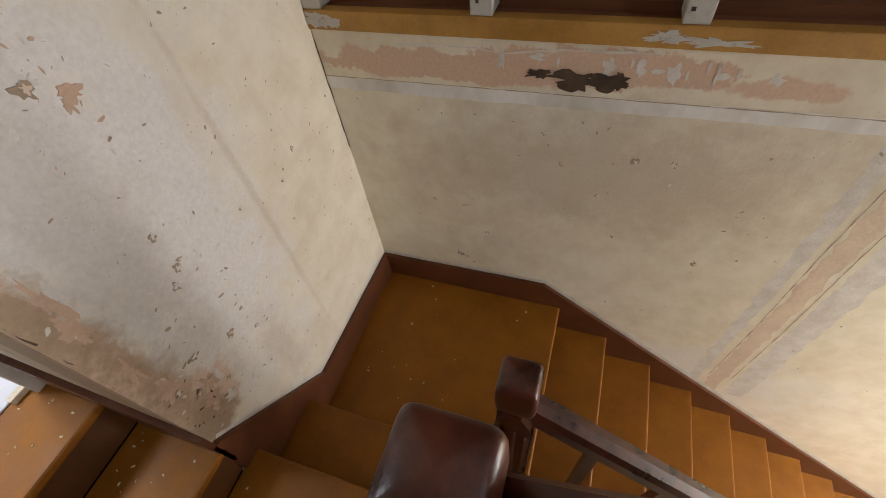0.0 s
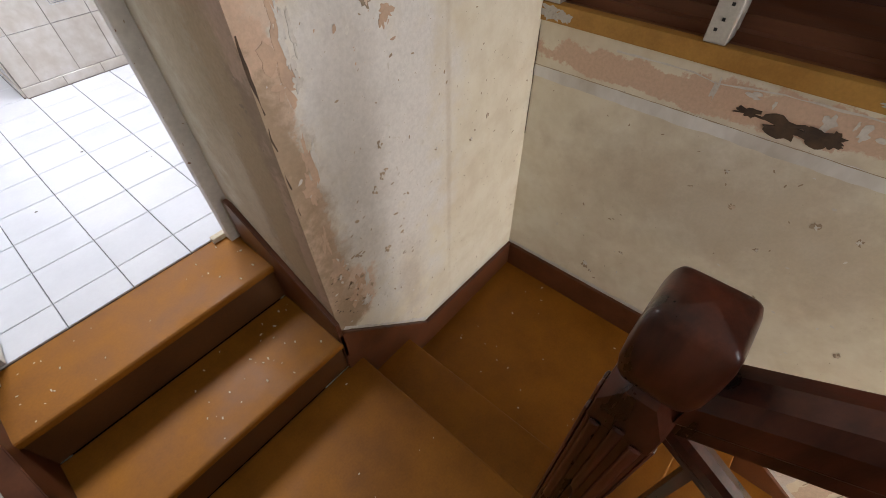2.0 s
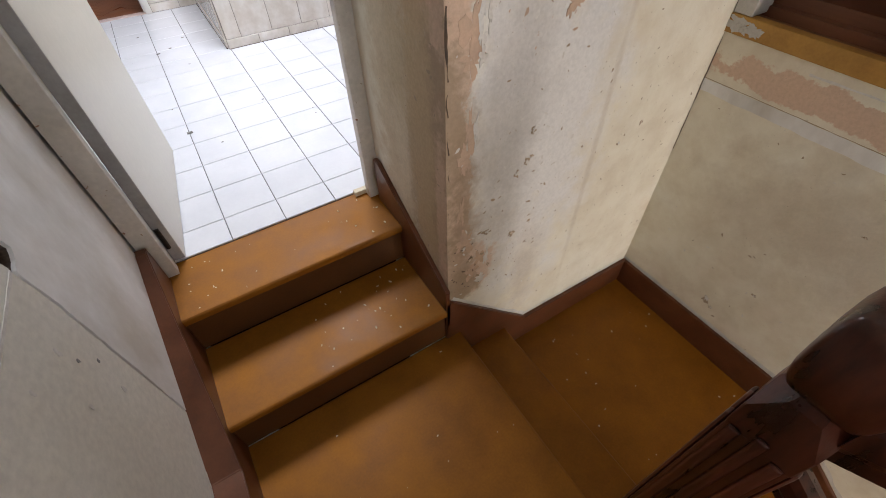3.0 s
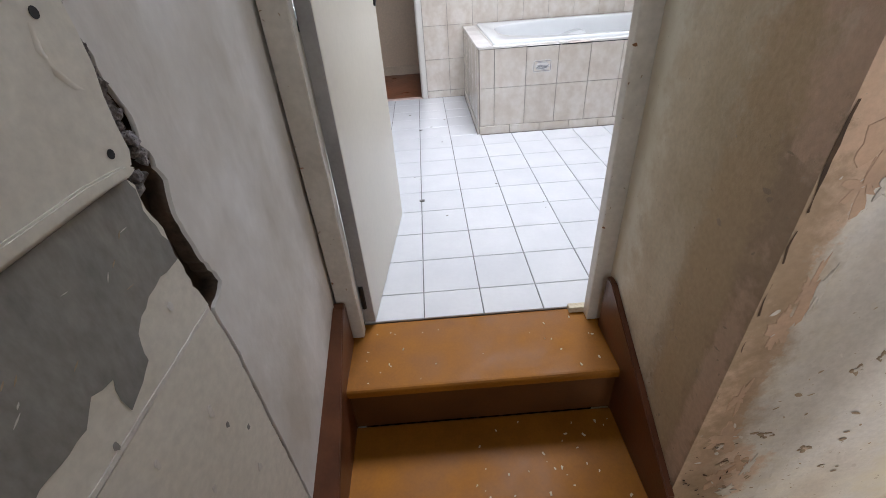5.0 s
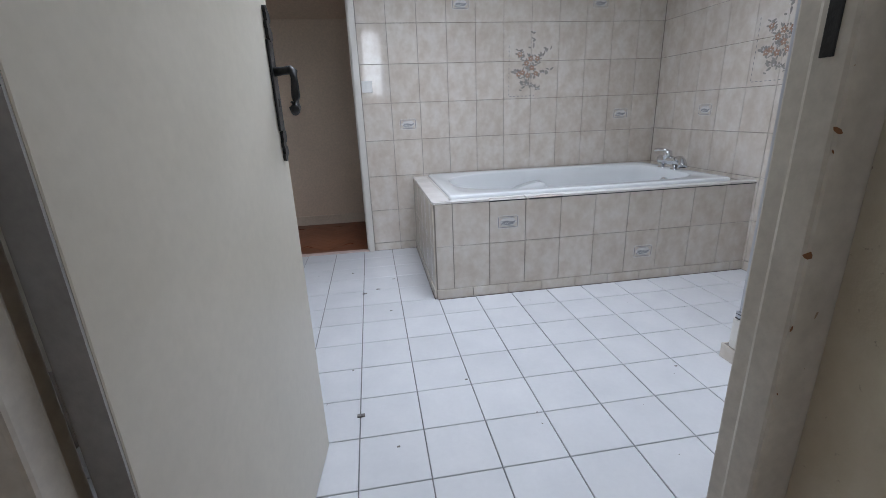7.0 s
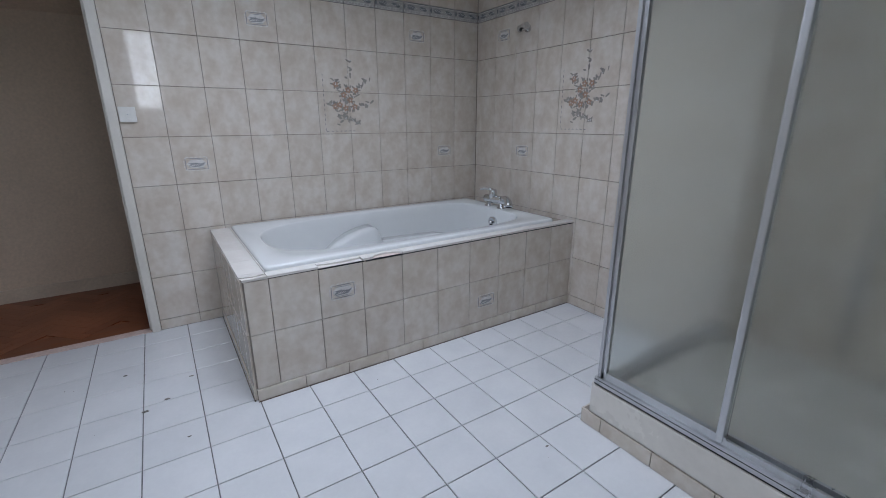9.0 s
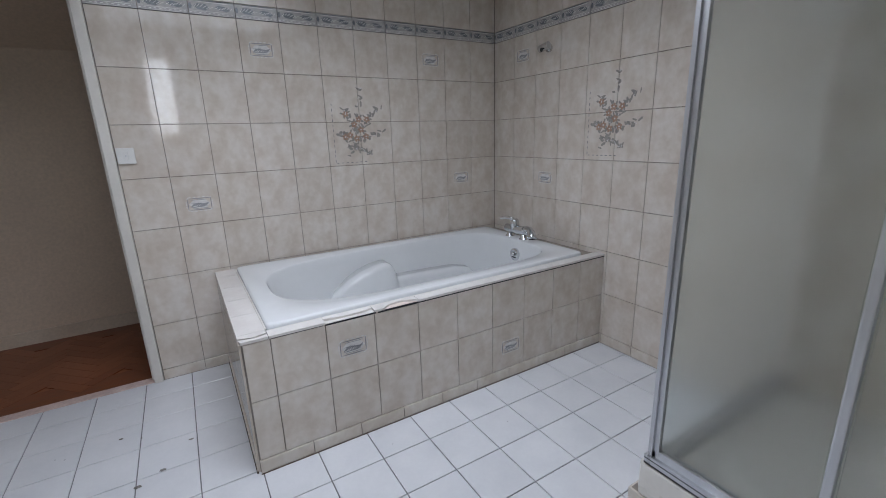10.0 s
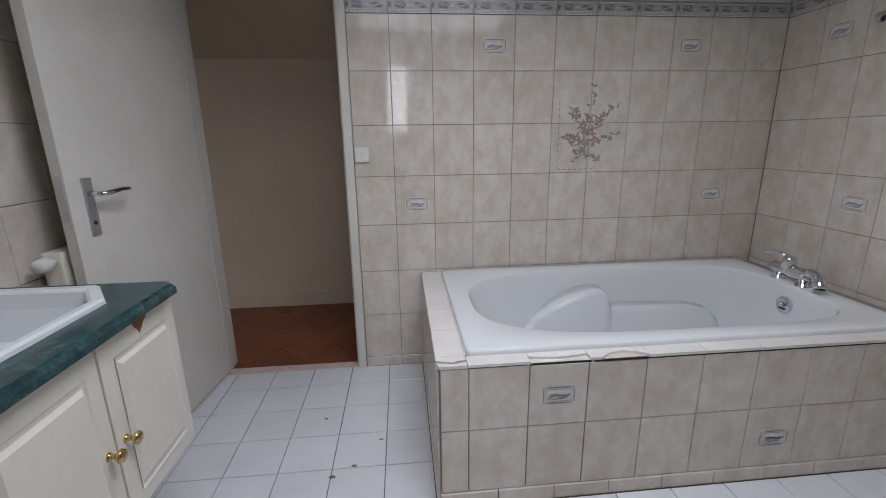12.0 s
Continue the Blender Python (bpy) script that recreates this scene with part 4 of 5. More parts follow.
# shower enclosure
shower = thing("shower_enclosure", (1.47, -1.3, 0), "shower cubicle with frosted sliding doors in an aluminium frame", "shower")
SX, SY = 1.04, -0.835
part("tray", box(SX, BX1, BY0, SY - 0.03, 0.062, 0.195, 0.014, 3), TRAY, shower, "cream shower tray")
part("base", box(SX + 0.008, BX1, BY0, SY - 0.008, 0, 0.062), GROUT_WALL, shower)
part("bottom_rail", boxes([(SX + 0.0, SX + 0.055, BY0, SY - 0.045, 0.195, 0.225), (SX + 0.012, SX + 0.022, BY0, SY - 0.05, 0.225, 0.245), (SX + 0.036, SX + 0.046, BY0, SY - 0.05, 0.225, 0.243), (SX + 0.055, BX1, SY - 0.1, SY - 0.045, 0.195, 0.225)]), ALU, shower, "double grooved aluminium bottom rail")
# black strips stand in for the shade under the rail and in its groove
part("rail_gap_shade", boxes([(SX - 0.001, SX + 0.01, BY0, SY - 0.046, 0.1945, 0.1985), (SX - 0.0008, SX + 0.01, BY0, SY - 0.046, 0.213, 0.2155)]), BLACK, shower)
part("top_rail", boxes([(SX, SX + 0.055, BY0, SY - 0.045, 1.93, 1.98), (SX + 0.055, BX1, SY - 0.1, SY - 0.045, 1.93, 1.98)]), ALU, shower)
part("corner_post", boxes([(SX + 0.004, SX + 0.03, SY - 0.066, SY - 0.054, 0.225, 1.93), (SX + 0.012, SX + 0.028, SY - 0.074, SY - 0.066, 0.225, 1.93)]), ALU, shower)
for nm, x, y0, y1 in (("front", SX + 0.017, SY - 0.076, -1.325), ("rear", SX + 0.041, -1.29, BY0 + 0.01)):
    d = part("sliding_door", box(x - 0.002, x + 0.002, y1, y0, 0.235, 1.93), FROST, shower, "frosted glass sliding door")
    edge = [(x - 0.008, x + 0.008, y0 - 0.009, y0, 0.235, 1.93)] if nm == "front" else []
    part("door_frame", boxes(edge + [(x - 0.006, x + 0.006, y1, y0 - 0.009, 0.232, 0.252)]), ALU, d)
part("closing_profile", box(SX + 0.006, SX + 0.030, -1.319, -1.299, 0.232, 1.93, 0.004), ALU, shower, "pale aluminium closing profile")
part("side_panel", box(SX + 0.03, BX1, SY - 0.076, SY - 0.072, 0.225, 1.93), FROST, shower, "frosted glass side panel")
part("riser_pipe", tube([(BX1 - 0.03, -1.35, 0.25), (BX1 - 0.03, -1.35, 1.9)], 0.011, 10), CHROME, shower)

# washstand
van = thing("washstand", (-1.04, -0.5, 0.33), "cream wall-hung washstand with panelled doors and brass knobs", "vanity cabinet")
part("carcass", boxes([(BX0, -0.807, 0.010, 0.028, 0.352, 0.820), (BX0, -0.807, -0.99, -0.972, 0.352, 0.820), (BX0, -0.807, -0.972, 0.010, 0.352, 0.370), (BX0, BX0 + 0.018, -0.972, 0.010, 0.370, 0.820), (-0.825, -0.807, -0.972, 0.010, 0.73, 0.820)]), CREAM_CAB, van)
for k in range(3):
    y1 = 0.026 - 0.331 * k
    y0 = y1 - 0.325
    d = part("door", box(-0.806, -0.785, y0, y1, 0.345, 0.817, 0.004), CREAM_CAB, van, "cream lacquered panel door")
    # raised field with a cavetto edge
    bm = bmesh.new()
    outer = []
    for y, z in ((y0 + 0.046, 0.392), (y1 - 0.046, 0.392), (y1 - 0.046, 0.766), (y0 + 0.046, 0.766)):
        outer.append((y, z))
    cy, cz = (y0 + y1) / 2, 0.579
    loops = []
    for x, s in ((-0.785, 1.0), (-0.7905, 0.965), (-0.7905, 0.93), (-0.782, 0.86)):
        loops.append([bm.verts.new((x, cy + (y - cy) * s, cz + (z - cz) * s)) for y, z in outer])
    for a, b in zip(loops, loops[1:]):
        for i in range(4):
            bm.faces.new((a[i], a[(i + 1) % 4], b[(i + 1) % 4], b[i]))
    bm.faces.new(loops[-1])
    bmesh.ops.translate(bm, verts=bm.verts, vec=(0.0042, 0, 0))
    part("panel_field", bm, CREAM_CAB, d)
    ky = y0 + 0.03 if k == 0 else y1 - 0.028
    part("knob", tube([(x, ky, 0.558) for x in (-0.786, -0.782, -0.773, -0.767, -0.759, -0.753, -0.750)], [0.012, 0.008, 0.006, 0.009, 0.0165, 0.015, 0.006], 16), BRASS, d, "polished brass knob", smooth=True)
part("chip", prism([(-0.168, 0.8165), (-0.10, 0.8165), (-0.106, 0.806), (-0.120, 0.800), (-0.128, 0.788), (-0.142, 0.777), (-0.149, 0.790), (-0.160, 0.800)], "x", -0.7855, -0.7843), RAW_WOOD, van, "broken edge showing raw chipboard")
bm = bmesh.new()
hole = [(-0.87, -0.14), (-0.945, -0.04), (-1.19, -0.04), (-1.255, -0.105), (-1.255, -0.495), (-1.19, -0.565), (-0.945, -0.565), (-0.87, -0.47)]
rim = [(-0.757, 0.012), (-0.785, 0.042), (-1.10, 0.044), (BX0, 0.044), (BX0, -1.02), (-1.10, -1.02), (-0.785, -1.02), (-0.757, -0.99)]
loops = []
for shrink, z in ((0.0, 0.830), (0.0, 0.847), (0.005, 0.856), (0.014, 0.860)):
    loops.append([bm.verts.new((x - (shrink if x > -0.8 else 0), y - (shrink if y > 0 else 0), z)) for x, y in rim])
loops.append([bm.verts.new((x, y, 0.860)) for x, y in hole])
loops.append([bm.verts.new((x, y, 0.824)) for x, y in hole])
low = [bm.verts.new((x - (0.012 if x > -0.8 else 0), y - (0.012 if y > 0 else 0), 0.822)) for x, y in rim]
loops = [loops[-1], low] + loops[:-1] + [loops[-1]]
for a, b in zip(loops, loops[1:]):
    for i in range(8):
        bm.faces.new((a[i], a[(i + 1) % 8], b[(i + 1) % 8], b[i]))
worktop = thing("worktop", (-1.04, -0.49, 0.822), "dark green marbled laminate worktop with rounded edge", "worktop")
part("slab", bm, GREEN, worktop)
part("edge_band", box(-0.7585, -0.7565, -0.985, 0.007, 0.832, 0.846, 0.0008), GREEN, worktop, "narrow laminate band along the front edge")
basin = thing("wash_basin", (-1.04, -0.30, 0.855), "white inset wash basin with clipped corners", "basin")
bm = bmesh.new()
oct_out = [(-0.85, -0.14), (-0.935, -0.025), (-1.20, -0.025), (-1.27, -0.10), (-1.27, -0.50), (-1.20, -0.58), (-0.935, -0.58), (-0.85, -0.47)]
cx, cy = -1.06, -0.302
loops = []
for s, z in ((1.0, 0.8605), (0.995, 0.870), (0.97, 0.876), (0.90, 0.876), (0.87, 0.868), (0.83, 0.83), (0.70, 0.755), (0.3, 0.735)):
    loops.append([bm.verts.new((cx + (x - cx) * s, cy + (y - cy) * s, z)) for x, y in oct_out])
for a, b in zip(loops, loops[1:]):
    for i in range(8):
        bm.faces.new((a[i], a[(i + 1) % 8], b[(i + 1) % 8], b[i]))
bm.faces.new(loops[-1])
part("bowl", bm, ACRYLIC, basin)
part("basin_tap", tube([(-1.235, -0.30, 0.875), (-1.235, -0.30, 0.95), (-1.21, -0.30, 0.98), (-1.13, -0.30, 0.975), (-1.12, -0.30, 0.95)], [0.022, 0.018, 0.016, 0.013, 0.013], 14), CHROME, basin, smooth=True)

# switch and shower-hose stub
switch = thing("light_switch", (-0.288, BY1, 1.177), "white plastic light switch on the tiles", "light switch")
part("plate", box(-0.324, -0.252, BY1 - 0.014, BY1 - 0.002, 1.14, 1.214, 0.004), PLASTIC, switch)
part("rocker", box(-0.297, -0.279, BY1 - 0.019, BY1 - 0.013, 1.155, 1.199, 0.002), PLASTIC, switch)
part("screw", tube([(-0.288, BY1 - 0.0185, 1.177), (-0.288, BY1 - 0.02, 1.177)], 0.003, 8), ALU, switch)
bracket = thing("shower_bracket", (BX1, 0.475, 1.705), "chrome wall bracket for a hand shower", "shower bracket")
part("rose", tube([(BX1 - 0.001, 0.475, 1.705), (BX1 - 0.014, 0.475, 1.705), (BX1 - 0.03, 0.475, 1.706)], [0.024, 0.024, 0.016], 18), CHROME, bracket)
part("holder", tube([(BX1 - 0.05, 0.435, 1.712), (BX1 - 0.05, 0.505, 1.70)], 0.021, 16), CHROME, bracket)
part("slot", tube([(BX1 - 0.071, 0.47, 1.69), (BX1 - 0.0725, 0.47, 1.69)], 0.012, 10), BLACK, bracket)

# the shade inside the cracked joint is put in as solid black strips
part("deck_crack_shade", boxes([(0.52, BX1, -0.0062, 0.0, 0.5305, 0.5362), (0.30, 0.51, -0.0040, 0.0, 0.5305, 0.5355), (0.10, 0.29, -0.0062, 0.0, 0.5335, 0.5362)]), BLACK, bath_box, "cracked joint under the edge tiles, its shade a black strip")
part("dirty_joint", boxes([(-0.014, -0.0075, 0.0, BY1, 0.0, 0.006), (0.0, BX1, -0.0145, -0.0105, 0.0, 0.002)]), CAVITY, bath_box, "dark dirty joint along the base")

# ---- surface pieces: glazed tiles ----
D = 0.0075


def tile_columns(start, end, pitch, first):
    """Edges of tiles from start to end, with a joint at first, clipped at both ends."""
    cuts = [start]
    k = math.ceil((start - first) / pitch + 1e-6)
    while first + k * pitch < end - 0.012:
        if first + k * pitch > start + 0.012:
            cuts.append(first + k * pitch)
        k += 1
    cuts.append(end)
    return list(zip(cuts, cuts[1:]))


ROWS_Z = [(PLINTH + TH * k, PLINTH + TH * (k + 1)) for k in range(7)] + [(PLINTH + 7 * TH + 0.068, BZ + 0.006)]
FR0, FR1 = PLINTH + 7 * TH, PLINTH + 7 * TH + 0.068
J = 0.0022


def tile_wall(parent, columns, origin, right):
    """Rows of tiles, a plinth and a printed frieze on a wall; columns measured along right from origin."""
    right = Vector(right)
    up = Vector((0, 0, 1))
    n = right.cross(up)
    for a, b in columns:
        w = b - a - J
        mid = Vector(origin) + right * (a + b) / 2
        for z0, z1 in ROWS_Z:
            lay("tile", tile_mesh(w, z1 - z0 - J, D, GLAZE, "glaze"), mid + up * (z0 + z1) / 2 + n * (random.random() - 0.5) * 0.0006, right, up, parent)
        lay("plinth_tile", tile_mesh(w, PLINTH - J, D + 0.004, GLAZE, "glaze"), mid + up * PLINTH / 2, right, up, parent)
        fr = lay("frieze_tile", tile_mesh(w, FR1 - FR0 - J, D + 0.001, FRIEZE, "frieze"), mid + up * (FR0 + FR1) / 2, right, up, parent)
        if w > 0.15:
            frieze_print(fr, mid + up * (FR0 + FR1) / 2 + n * (D + 0.0014), right, up, w)


PRINTS = {}


def print_mesh(key, quads, material):
    """Flat printed strokes: each a centre, half length, half width and angle."""
    if key not in PRINTS:
        v, f = [], []
        for u, w, a, b, ang in quads:
            c, s = math.cos(ang), math.sin(ang)
            i = len(v)
            for p, q in ((-1, 0), (-0.5, -0.8), (0.5, -0.9), (1, 0), (0.5, 0.9), (-0.5, 0.8)):
                v.append((u + p * a * c - q * b * s, w + p * a * s + q * b * c, 0))
            f.append(tuple(range(i, i + 6)))
        me = bpy.data.meshes.new("print")
        me.from_pydata(v, [], f)
        me.materials.append(material)
        PRINTS[key] = me
    return PRINTS[key]


def frieze_print(parent, place, right, up, w):
    k = round(w, 3)
    pale = [(0, 0.024, w / 2, 0.0018, 0), (0, -0.017, w / 2, 0.0014, 0), (0, -0.030, w / 2, 0.0018, 0)]
    pale += [(-w / 2 + 0.02 * i + 0.008, -0.0235, 0.006, 0.0024, 0) for i in range(int(w / 0.02))]
    pale += [(-w * 0.36 + 0.014 * i, 0.004 + 0.004 * math.sin(i * 1.1), 0.012, 0.0016, 0.9 - 0.09 * i) for i in range(6)]
    pale += [(w * 0.1 + 0.013 * i, 0.002 - 0.004 * math.sin(i * 1.3), 0.010, 0.0016, 0.55 + 0.05 * i) for i in range(6)]
    blue = [(0, 0.0295, w / 2, 0.0022, 0), (-w * 0.22, 0.003, w * 0.17, 0.016, -0.08), (w * 0.24, 0.002, w * 0.17, 0.012, -0.16), (-w / 2 + 0.008, 0.003, 0.008, 0.015, 0)]
    lay("print", print_mesh(("fb", k), blue, PRINT_BLUE), place, right, up, parent.parent)
    lay("print", print_mesh(("fp", k), pale, PRINT_PALE), place + Vector(right).cross(Vector(up)) * 0.0004, right, up, parent.parent)


def medallion(parent, place, right, up):
    """Small printed rectangle with a leaf, in slate blue and white."""
    n = Vector(right).cross(Vector(up))
    rim = [(0, 0.029, 0.056, 0.0024, 0), (0, -0.029, 0.056, 0.0024, 0), (-0.053, 0, 0.0024, 0.034, 0), (0.053, 0, 0.0024, 0.034, 0), (0, 0.022, 0.044, 0.0014, 0), (0, -0.022, 0.044, 0.0014, 0)]
    white = [(-0.042 + 0.021 * i, s * 0.036, 0.0085, 0.0026, 0) for i in range(5) for s in (-1, 1)] + [(s * 0.06, 0.013 * j, 0.0026, 0.006, 0) for s in (-1, 1) for j in (-1, 0, 1)]
    leaf = [(-0.03 + 0.009 * i, -0.004 + 0.003 * math.sin(i), 0.015, 0.003, 0.75) for i in range(8)] + [(0.0, 0.0, 0.043, 0.0034, -0.1), (-0.005, -0.014, 0.04, 0.0026, 0.05)]
    lay("print", print_mesh("mw", white + [(0, 0, 0.05, 0.028, 0)] + [(0.052 * c, 0.030 * d, 0.006, 0.004, 0.5) for c in (-1, 1) for d in (-1, 1)], PRINT_PALE), place + n * 0.0004, right, up, parent)
    lay("print", print_mesh("mr", rim + leaf, PRINT_SLATE), place + n * 0.0008, right, up, parent)


def bouquet(parent, corner, right, up, flip=1):
    """Printed spray of flowers over two by two tiles, with a dashed corner line."""
    rng = random.Random(4)
    n = Vector(right).cross(Vector(up))
    dash = [(0.0, 0.012 + 0.029 * i, 0.002, 0.0095, 0) for i in range(12)] + [(0.012 + 0.029 * i, 0.0, 0.0095, 0.002, 0) for i in range(7)]
    leaves, rose, pale = [], [], []
    for spine in (((0.10, 0.05), (0.15, 0.22), (0.185, 0.43)), ((0.10, 0.08), (0.06, 0.17), (0.04, 0.17)), ((0.13, 0.12), (0.22, 0.15), (0.30, 0.17)), ((0.14, 0.18), (0.23, 0.25), (0.29, 0.31)), ((0.13, 0.20), (0.09, 0.28), (0.07, 0.30)), ((0.11, 0.10), (0.17, 0.05), (0.22, 0.06))):
        for i in range(9):
            t = i / 8
            x = (1 - t) ** 2 * spine[0][0] + 2 * t * (1 - t) * spine[1][0] + t * t * spine[2][0]
            y = (1 - t) ** 2 * spine[0][1] + 2 * t * (1 - t) * spine[1][1] + t * t * spine[2][1]
            for s in (-1, 1):
                leaves.append((x + s * 0.009 + rng.uniform(-0.012, 0.012), y + rng.uniform(-0.012, 0.012), rng.uniform(0.010, 0.020), rng.uniform(0.0045, 0.0085), rng.uniform(0.2, 1.6) * s))
            if rng.random() < 0.5:
                pale.append((x + rng.uniform(-0.012, 0.012), y + rng.uniform(-0.012, 0.012), rng.uniform(0.005, 0.012), 0.0016, rng.uniform(0, 3)))
    for x, y in ((0.13, 0.22), (0.10, 0.16), (0.17, 0.19), (0.07, 0.15), (0.14, 0.14), (0.20, 0.15), (0.16, 0.25), (0.08, 0.28), (0.21, 0.25)):
        for k in range(5):
            a = 2 * math.pi * k / 5 + x * 40
            rose.append((x + 0.010 * math.cos(a), y + 0.010 * math.sin(a), 0.011, 0.0075, a))
        pale.append((x, y, 0.005, 0.004, 0.3))
        leaves += [(x + 0.024 * math.cos(q + x * 9), y + 0.024 * math.sin(q + x * 9), 0.012, 0.006, q + x * 9) for q in (0.4, 2.3, 4.4)]
    for key, q, mat, lift in (("leaf", leaves, PRINT_GREY, 0.0004), ("rose", rose, PRINT_ROSE, 0.0008), ("pale", pale, PRINT_PALE, 0.0012), ("dash", dash, PRINT_BLUE, 0.0005)):
        lay("print", print_mesh(("bouquet", key), q, mat), Vector(corner) + n * lift, right, up, parent)


# north wall: joints counted from the east corner; right = +x faces -y
north_cols = tile_columns(DOOR_X1 + 0.042, BX1, TW, BX1)
tile_wall(wall_north, north_cols, (0, BY1 + 0.008, 0), (1, 0, 0))
north_face = BY1 + 0.008 - D
for x, z in ((0.379, 1.683), (1.392, 1.69), (-0.02, 0.92), (1.61, 0.935)):
    medallion(wall_north, Vector((x, north_face, z)), (1, 0, 0), (0, 0, 1))
bouquet(wall_north, (0.722, north_face, 1.083), (1, 0, 0), (0, 0, 1))
# east wall: right = -y faces -x
east_cols = tile_columns(-BY1, 0.80, TW, -0.994 + 0.2)
tile_wall(wall_east, east_cols, (BX1 + 0.008, 0, 0), (0, -1, 0))
east_face = BX1 + 0.008 - D
for y, z in ((0.71, 1.70), (0.485, 0.945)):
    medallion(wall_east, Vector((east_face, y, z)), (0, -1, 0), (0, 0, 1))
bouquet(wall_east, (east_face, 0.157, 1.093), (0, -1, 0), (0, 0, 1))
part("shower_wall_tiles", boxes([(BX1, BX1 + 0.007, -0.805 - TW * (k + 1) + J, -0.805 - TW * k, PLINTH + TH * j, PLINTH + TH * (j + 1) - J) for k in range(5) for j in range(8)]), GLAZE, wall_east)
# west wall: right = +y faces +x
tile_wall(wall_west, tile_columns(-0.30, BY1, TW, BY1), (BX0 - 0.008, 0, 0), (0, 1, 0))

# bath front and end
F0, F1, F2 = 0.056, 0.302, 0.534
for a, b in tile_columns(0.004, BX1, TW * 0.992, 0.098):
    for z0, z1 in ((F0, F1), (F1, F2)):
        if z1 == F2 and 0.28 < a < 0.52:
            z1 -= 0.004
        lay("tile", tile_mesh(b - a - J * 1.3, z1 - z0 - J, D, GLAZE, "glaze"), ((a + b) / 2, 0.002 + (random.random() - 0.5) * 0.001, (z0 + z1) / 2), (1, 0, 0), (0, 0, 1), core)
for a, b in tile_columns(0.0, BX1, 0.2015, 0.2035):
    lay("plinth_tile", tile_mesh(b - a - J, F0 - 0.003, D + 0.005, GLAZE, "glaze"), ((a + b) / 2, 0.002, F0 / 2), (1, 0, 0), (0, 0, 1), core)
for a, b in tile_columns(-BY1, -0.004, TW, -0.11):
    for z0, z1 in ((F0, F1), (F1, F2)):
        lay("tile", tile_mesh(b - a - J * 1.3, z1 - z0 - J, D, GLAZE, "glaze"), (0.0, -(a + b) / 2, (z0 + z1) / 2), (0, -1, 0), (0, 0, 1), core)
    lay("plinth_tile", tile_mesh(b - a - J, F0 - 0.003, D + 0.005, GLAZE, "glaze"), (0.0, -(a + b) / 2, F0 / 2), (0, -1, 0), (0, 0, 1), core)
medallion(core, Vector((0.402, 0.002 - D - 0.0006, 0.415)), (1, 0, 0), (0, 0, 1))
medallion(core, Vector((1.222, 0.002 - D - 0.0006, 0.176)), (1, 0, 0), (0, 0, 1))

# pale deck tiles; two of the front ones have broken away
DZ0, DZ1 = 0.536, 0.546


def deck(outline):
    bm = prism(outline, "z", DZ0, DZ1)
    part("deck_tile", bm, DECK_TILE, core)


for a, b in tile_columns(0.094, BX1, TW, 0.098 + TW):
    a, b = a + 0.001, b - 0.001
    back = 0.053
    if 0.25 < a < 0.35:
        edge = [(b - (b - a) * t, 0.028 - 0.012 * math.sin(math.pi * t) + 0.004 * noise.noise((t * 9, 1, 0))) for t in (0, 0.1, 0.2, 0.35, 0.5, 0.65, 0.8, 0.9, 1)]
        deck([(a, back), (b, back)] + edge)
        part("mortar_bed", box(a, b, 0.0, 0.03, 0.528, 0.537), WHITE_SKIM, core)
    elif 0.45 < a < 0.55:
        edge = [(b - (b - a) * t, -0.004 + 0.034 * max(0, math.sin(math.pi * min(1, t * 1.25))) ** 0.7 * (1 if t < 0.8 else 0.2) + 0.003 * noise.noise((t * 9, 4, 0))) for t in (0, 0.1, 0.2, 0.3, 0.4, 0.5, 0.6, 0.7, 0.8, 0.9, 1)]
        deck([(a, back), (b, back)] + edge)
        part("mortar_bed", box(a, b, 0.0, 0.03, 0.528, 0.537), PINK_MORTAR, core, "pale pink mortar bared by the broken tile")
    else:
        deck([(a, back), (b, back), (b, -0.0065), (a, -0.0065)])
for a, b in tile_columns(0.06, BY1, TW, 0.06 + TW):
    deck([(-0.006, a + 0.001), (0.093, a + 0.001), (0.093, b - 0.001), (-0.006, b - 0.001)])
deck([(-0.006, 0.034), (0.02, 0.025), (0.05, 0.018), (0.065, 0.028), (0.093, 0.03), (0.093, 0.0595), (-0.006, 0.0595)])
deck([(0.03, 0.012), (0.055, 0.008), (0.093, 0.02), (0.093, -0.0065), (0.0, -0.0065), (-0.005, 0.02)])
part("seam", boxes([(0.0925, 0.0975, 0.055, 0.975, 0.536, 0.551)]), WHITE_SKIM, core)

# shower plinth
for a, b in tile_columns(-SY, -BY0, TW, -SY + 0.09):
    lay("plinth_tile", tile_mesh(b - a - J, 0.060, D, GLAZE, "glaze"), (SX + 0.008, -(a + b) / 2, 0.031), (0, -1, 0), (0, 0, 1), shower)
lay("plinth_tile", tile_mesh(0.2, 0.060, D, GLAZE, "glaze"), (SX + 0.11, SY - 0.008, 0.031), (-1, 0, 0), (0, 0, 1), shower)

# floor tiles
for xa, xb in tile_columns(BX0, BX1, 0.2085, 0.008):
    for ya, yb in tile_columns(-1.768, BY1, 0.2055, -1.424):
        if (xa > -0.01 and ya > -0.03) or (xa > SX - 0.02 and yb < SY + 0.02):
            continue
        lay("tile", tile_mesh(xb - xa - 0.0034, yb - ya - 0.0034, 0.006, FLOOR_TILE, "floor"), ((xa + xb) / 2, (ya + yb) / 2, -0.006 + (random.random() - 0.5) * 0.0006), (1, 0, 0), (0, 1, 0), floor)

# ---- wear on the stair walls ----


def wear(bm, material, parent, name="plaster_patch"):
    return part(name, bm, material, parent)


